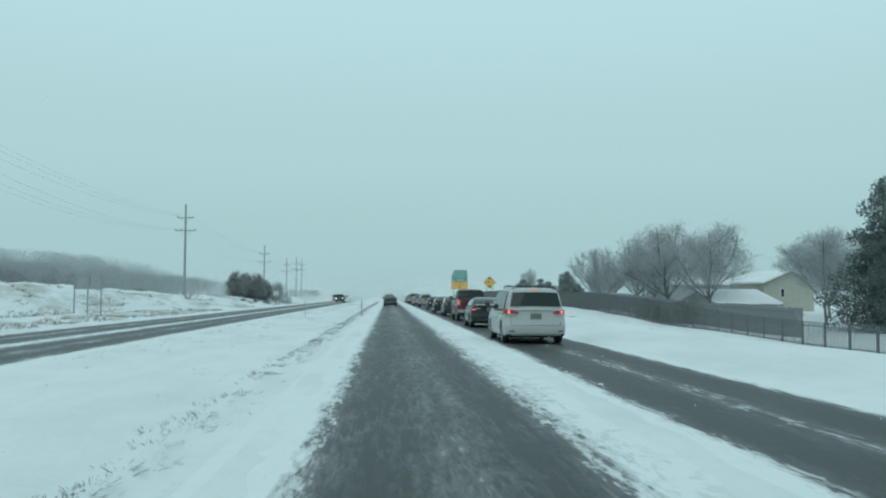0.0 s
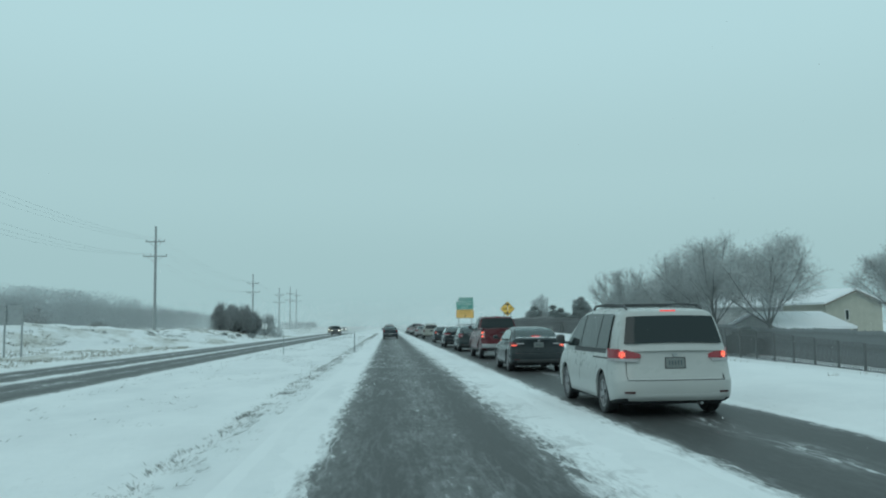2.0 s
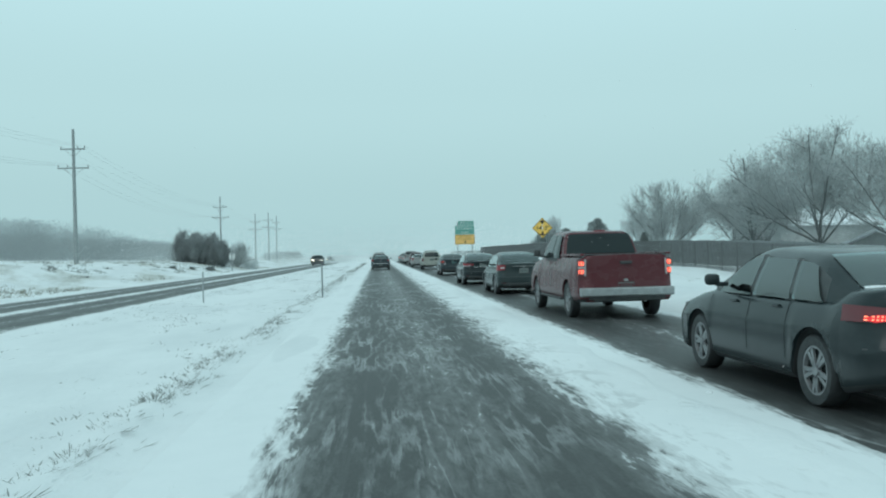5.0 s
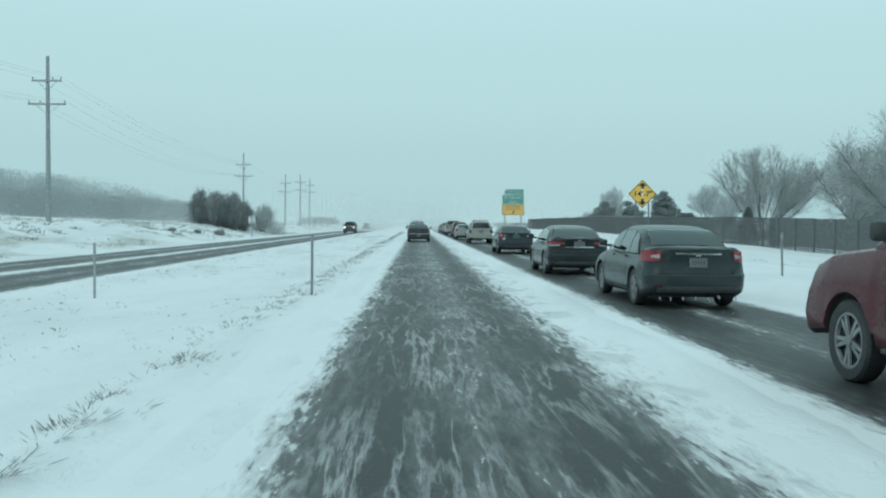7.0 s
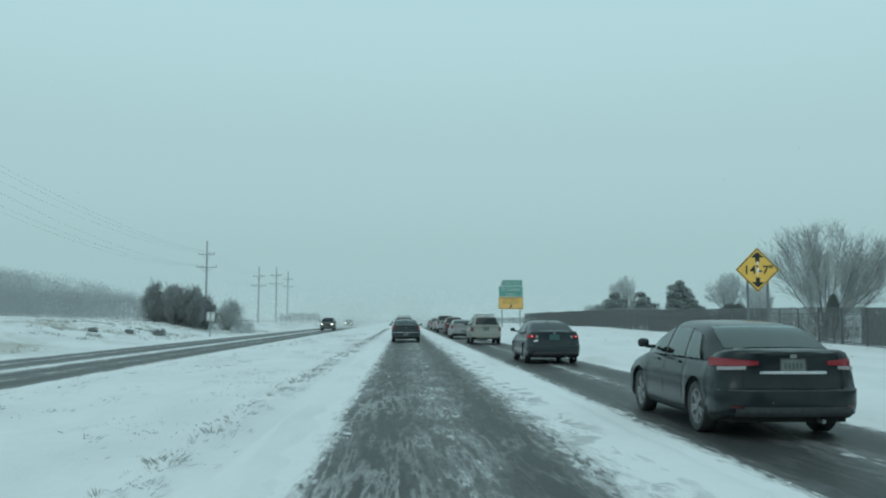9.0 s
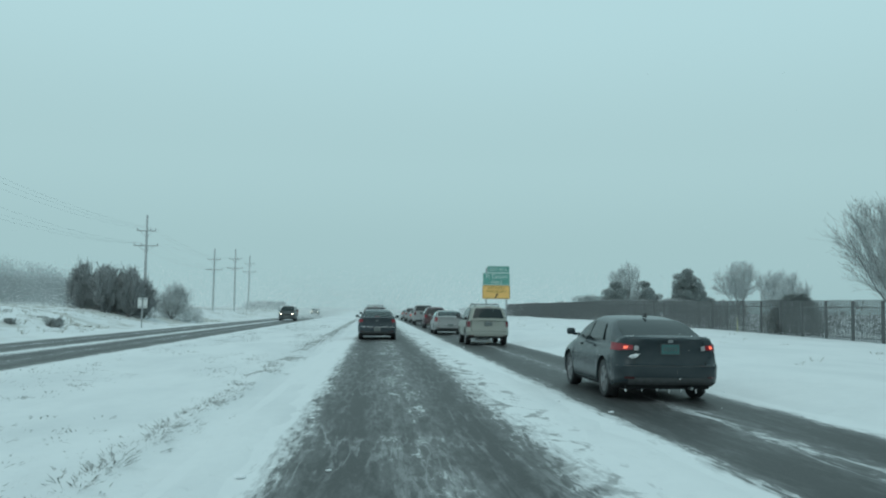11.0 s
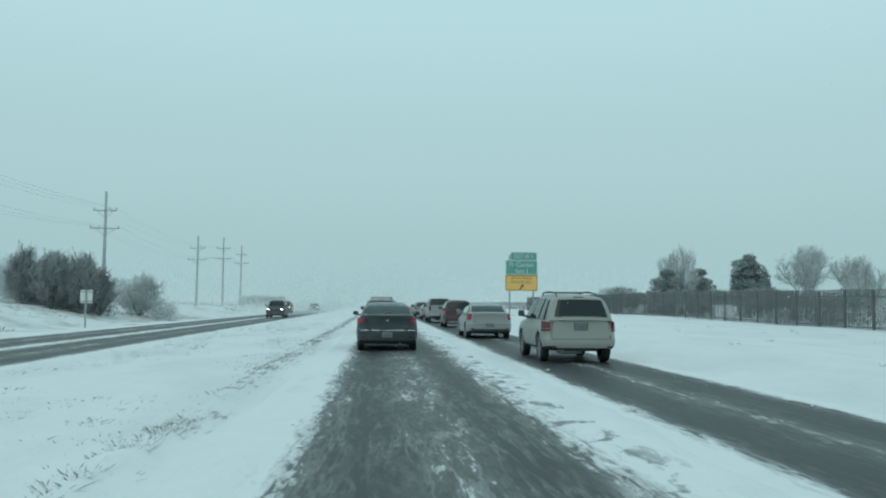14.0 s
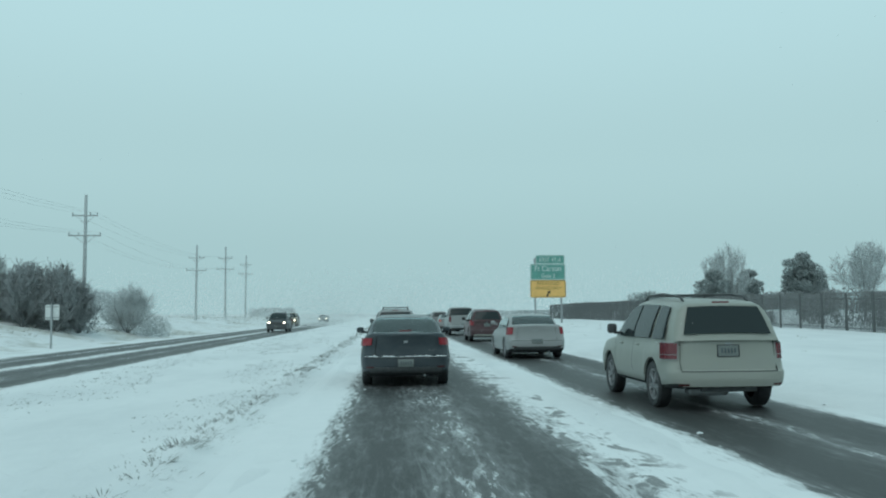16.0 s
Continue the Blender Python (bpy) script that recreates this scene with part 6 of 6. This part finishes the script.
scrub("underbrush", "low brush under the shrubs on the bank", spots, SHRUB, 75, (0.015, 0.035), 420, (0.2, 0.5))
spots = [(rb.uniform(-24.5, -20.5), 190 + rb.uniform(-2, 3), rb.uniform(0.9, 2.3), rb.uniform(1.6, 2.6)) for _ in range(14)]
scrub("underbrush", "loose low brush beside a bare shrub", spots, FAR_TWIG, 79, (0.012, 0.03), 330, (0.2, 0.5))
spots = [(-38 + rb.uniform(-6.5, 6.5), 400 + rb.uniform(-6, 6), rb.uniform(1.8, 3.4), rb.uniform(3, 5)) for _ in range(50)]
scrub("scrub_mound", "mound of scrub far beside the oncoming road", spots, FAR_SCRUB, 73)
spots = [(rb.uniform(25.5, 30), yy, rb.uniform(0.9, 2.1), rb.uniform(1.8, 3)) for yy in np.arange(123, 160, 1.5)]
scrub("scrub_belt", "dark brush behind the iron fence", spots, SCRUB, 74, (0.02, 0.04), 330, (0.2, 0.5))
spots = [(rb.uniform(23.6, 26.5), yy, rb.uniform(0.9, 1.35), rb.uniform(1.8, 3.2)) for yy in np.arange(150, 234, 0.8)]
scrub("hedge_crowns", "dense dark crowns of a hedge behind the iron fence", spots, SCRUB, 77, (0.03, 0.06), 420, (0.15, 0.4), lift=0.95)
spots = [(rb.uniform(24.2, 27.5), yy, rb.uniform(0.9, 1.9), rb.uniform(0.5, 1.4)) for yy in np.arange(150, 234, 1.7)]
scrub("hedge_stems", "bare stems of a hedge behind the iron fence", spots, SCRUB, 78, (0.02, 0.045), 260, (0.2, 0.5))


def tufts(name, label, spots, material, seed, tall, thick=0.0035, many=(6, 13)):
    rnd = random.Random(seed)
    verts, faces = [], []
    for x, y in spots:
        g = terrain(x, y)
        big = rnd.uniform(0.5, 1.3)
        for _ in range(rnd.randint(*many)):
            a = rnd.uniform(0, 6.283)
            foot = Vector((x + math.cos(a) * 0.07 * big, y + math.sin(a) * 0.10 * big, g - 0.02))
            tip = foot + Vector((math.cos(a) * 0.09 + 0.03, math.sin(a) * 0.09, rnd.uniform(*tall))) * big
            s = Vector((rnd.gauss(0, 1), rnd.gauss(0, 1), 0)).normalized() * thick * big
            b = len(verts)
            verts += [foot - s, foot + s, foot.lerp(tip, 0.6) + s * 1.6, foot.lerp(tip, 0.6) - s * 1.6, tip]
            faces += [(b, b + 1, b + 2, b + 3), (b + 3, b + 2, b + 4)]
    return tagged(from_arrays(name, verts, faces, material), label, "grass", kind="stuff")


GRASS = plain("frosted_winter_grass", (0.22, 0.23, 0.22), 0.9, 0, 0.4, 8)
spots = []
yy = 14.0
while yy < 210:
    dense = noise.noise((0, yy * 0.13, 3)) > -0.12
    yy += rb.expovariate(9.0 if dense else 2.0)
    spots.append((rb.gauss(-2.45, 0.24), yy))
for yy in np.arange(30, 200, 0.55):
    spots.append((rb.gauss(-7.35, 0.28), yy + rb.uniform(-0.4, 0.4)))
tufts("grass_tufts", "dark grass tips poking through median snow", spots, GRASS, 81, (0.012, 0.06), 0.0024, (9, 18))
spots = [(-rb.uniform(2.6, 7.4), rb.triangular(16, 185, 150)) for _ in range(3300)]
spots = [s for s in spots if noise.noise((s[0] * 0.5, s[1] * 0.12, 31)) > -0.05]
tufts("grass_tufts", "dark grass tips scattered over the snowy median", spots, GRASS, 88, (0.015, 0.055), 0.0042, (5, 11))
spots = []
yy = 12.0
while yy < 215:
    yy += rb.expovariate(1.9)
    spots += [(rb.gauss(-2.38, 0.10), yy + rb.gauss(0, 0.16)) for _ in range(rb.randint(1, 4))]
tufts("grass_tufts", "clumps of dark grass along the median ditch", spots, GRASS, 84, (0.02, 0.075), 0.0026, (10, 20))
spots = [(-rb.uniform(15, 25), rb.uniform(42, 92)) for _ in range(1900)]
spots = [s for s in spots if noise.noise((s[0] * 0.16, s[1] * 0.08, 17)) > 0.0]
tufts("dry_grass", "straw-coloured dry grass at the foot of a snowy bank", spots, STRAW, 85, (0.06, 0.22), 0.0045)
spots = [(-rb.uniform(19, 48), rb.uniform(188, 330)) for _ in range(1500)]
spots = [s for s in spots if noise.noise((s[0] * 0.10, s[1] * 0.04, 23)) > 0.0]
tufts("dry_grass", "thin dry grass in the open snowy field", spots, STRAW, 86, (0.12, 0.4))
spots = [(-rb.uniform(15.5, 33), rb.uniform(50, 190)) for _ in range(2600)]
spots = [s for s in spots if noise.noise((s[0] * 0.13, s[1] * 0.07, 11)) > 0.02 and s[0] < lerp_table(s[1], BANK_FOOT) - 0.5]
tufts("dry_grass", "straw-coloured dry grass on the snowy bank", spots, STRAW, 82, (0.07, 0.26), 0.0042)
spots = []
for _ in range(120):
    yy = rb.uniform(66, 150)
    cx, cy = lerp_table(yy, BANK_FOOT) - rb.uniform(2.5, 11), yy
    spots += [(cx + rb.gauss(0, 0.22), cy + rb.gauss(0, 0.35)) for _ in range(rb.randint(3, 9))]
tufts("grass_tufts", "snow-bowed clumps of grass along the bank's crest", spots, GRASS, 87, (0.06, 0.22), 0.005)
spots = [(rb.uniform(9.5, 22), rb.uniform(30, 190)) for _ in range(160)]
tufts("grass_tufts", "sparse grass tips in the right verge snow", spots, STRAW, 83, (0.04, 0.13))


def clods(name, label, spots, seed):
    """Small broken lumps of snow thrown to the lane edges."""
    rnd = random.Random(seed)
    bm = bmesh.new()
    for x, y in spots:
        r = rnd.uniform(0.012, 0.035)
        m = Matrix.Translation((x, y, terrain(x, y) + r * 0.3 if terrain(x, y) > 0.01 else 0.012)) @ Matrix.Rotation(rnd.uniform(0, 3), 4, "Z") @ Matrix.Diagonal((1.3, rnd.uniform(0.8, 2.0), 0.55, 1))
        bmesh.ops.create_icosphere(bm, subdivisions=1, radius=r, matrix=m)
    return tagged(link_mesh(name, bm, SNOW, smooth=True), label, "snow", kind="stuff")


spots = [(rb.choice((-0.75, 2.15, 3.4, 6.5)) + rb.gauss(0, 0.16), rb.uniform(14, 150)) for _ in range(150)]
clods("snow_clods", "small snow lumps along the lane edges", spots, 91)


# ---- snow in the air ----
def flakes(low, high, count, size, seed, sink=1.0):
    """Snow blown about between two corners of a block of air, thicker near the ground where sink is above 1."""
    rng = np.random.default_rng(seed)
    low, high = np.array(low), np.array(high)
    u = rng.random((count, 3))
    u[:, 2] **= sink
    c = low + u * (high - low)
    a = rng.normal(size=(count, 3))
    b = np.cross(a, rng.normal(size=(count, 3)))
    big = (size * rng.uniform(0.6, 1.3, count))[:, None]
    a *= big / np.linalg.norm(a, axis=1)[:, None]
    b *= big / np.linalg.norm(b, axis=1)[:, None]
    return np.stack([c - a * 0.5 - b * 0.4, c + a * 0.5 - b * 0.4, c + b * 0.6], axis=1)


AIR_SNOW = snowflake_material()
# coarse flakes, most about 10 cm, added to fade the far road as haze
far_air = np.concatenate([
    flakes((-48, 206, 0.05), (21, 222, 4.0), 50000, 0.040, 201, 2.6),
    flakes((-62, 222, 0.05), (58, 430, 8.5), 400000, 0.105, 202, 3.2),
])
tagged(loose_triangles("blowing_snow", far_air, AIR_SNOW), "snow blowing low across the road far ahead and hazing it", "snow", kind="stuff")
near_air = np.concatenate([
    flakes((2.6, 14, 0.3), (14, 165, 4.5), 5200, 0.011, 203),
    flakes((-14, 14, 0.3), (-3.0, 165, 4.5), 3200, 0.011, 204),
])
tagged(loose_triangles("falling_snow", near_air, AIR_SNOW), "sparse snowflakes falling beside the lanes", "snow", kind="stuff")
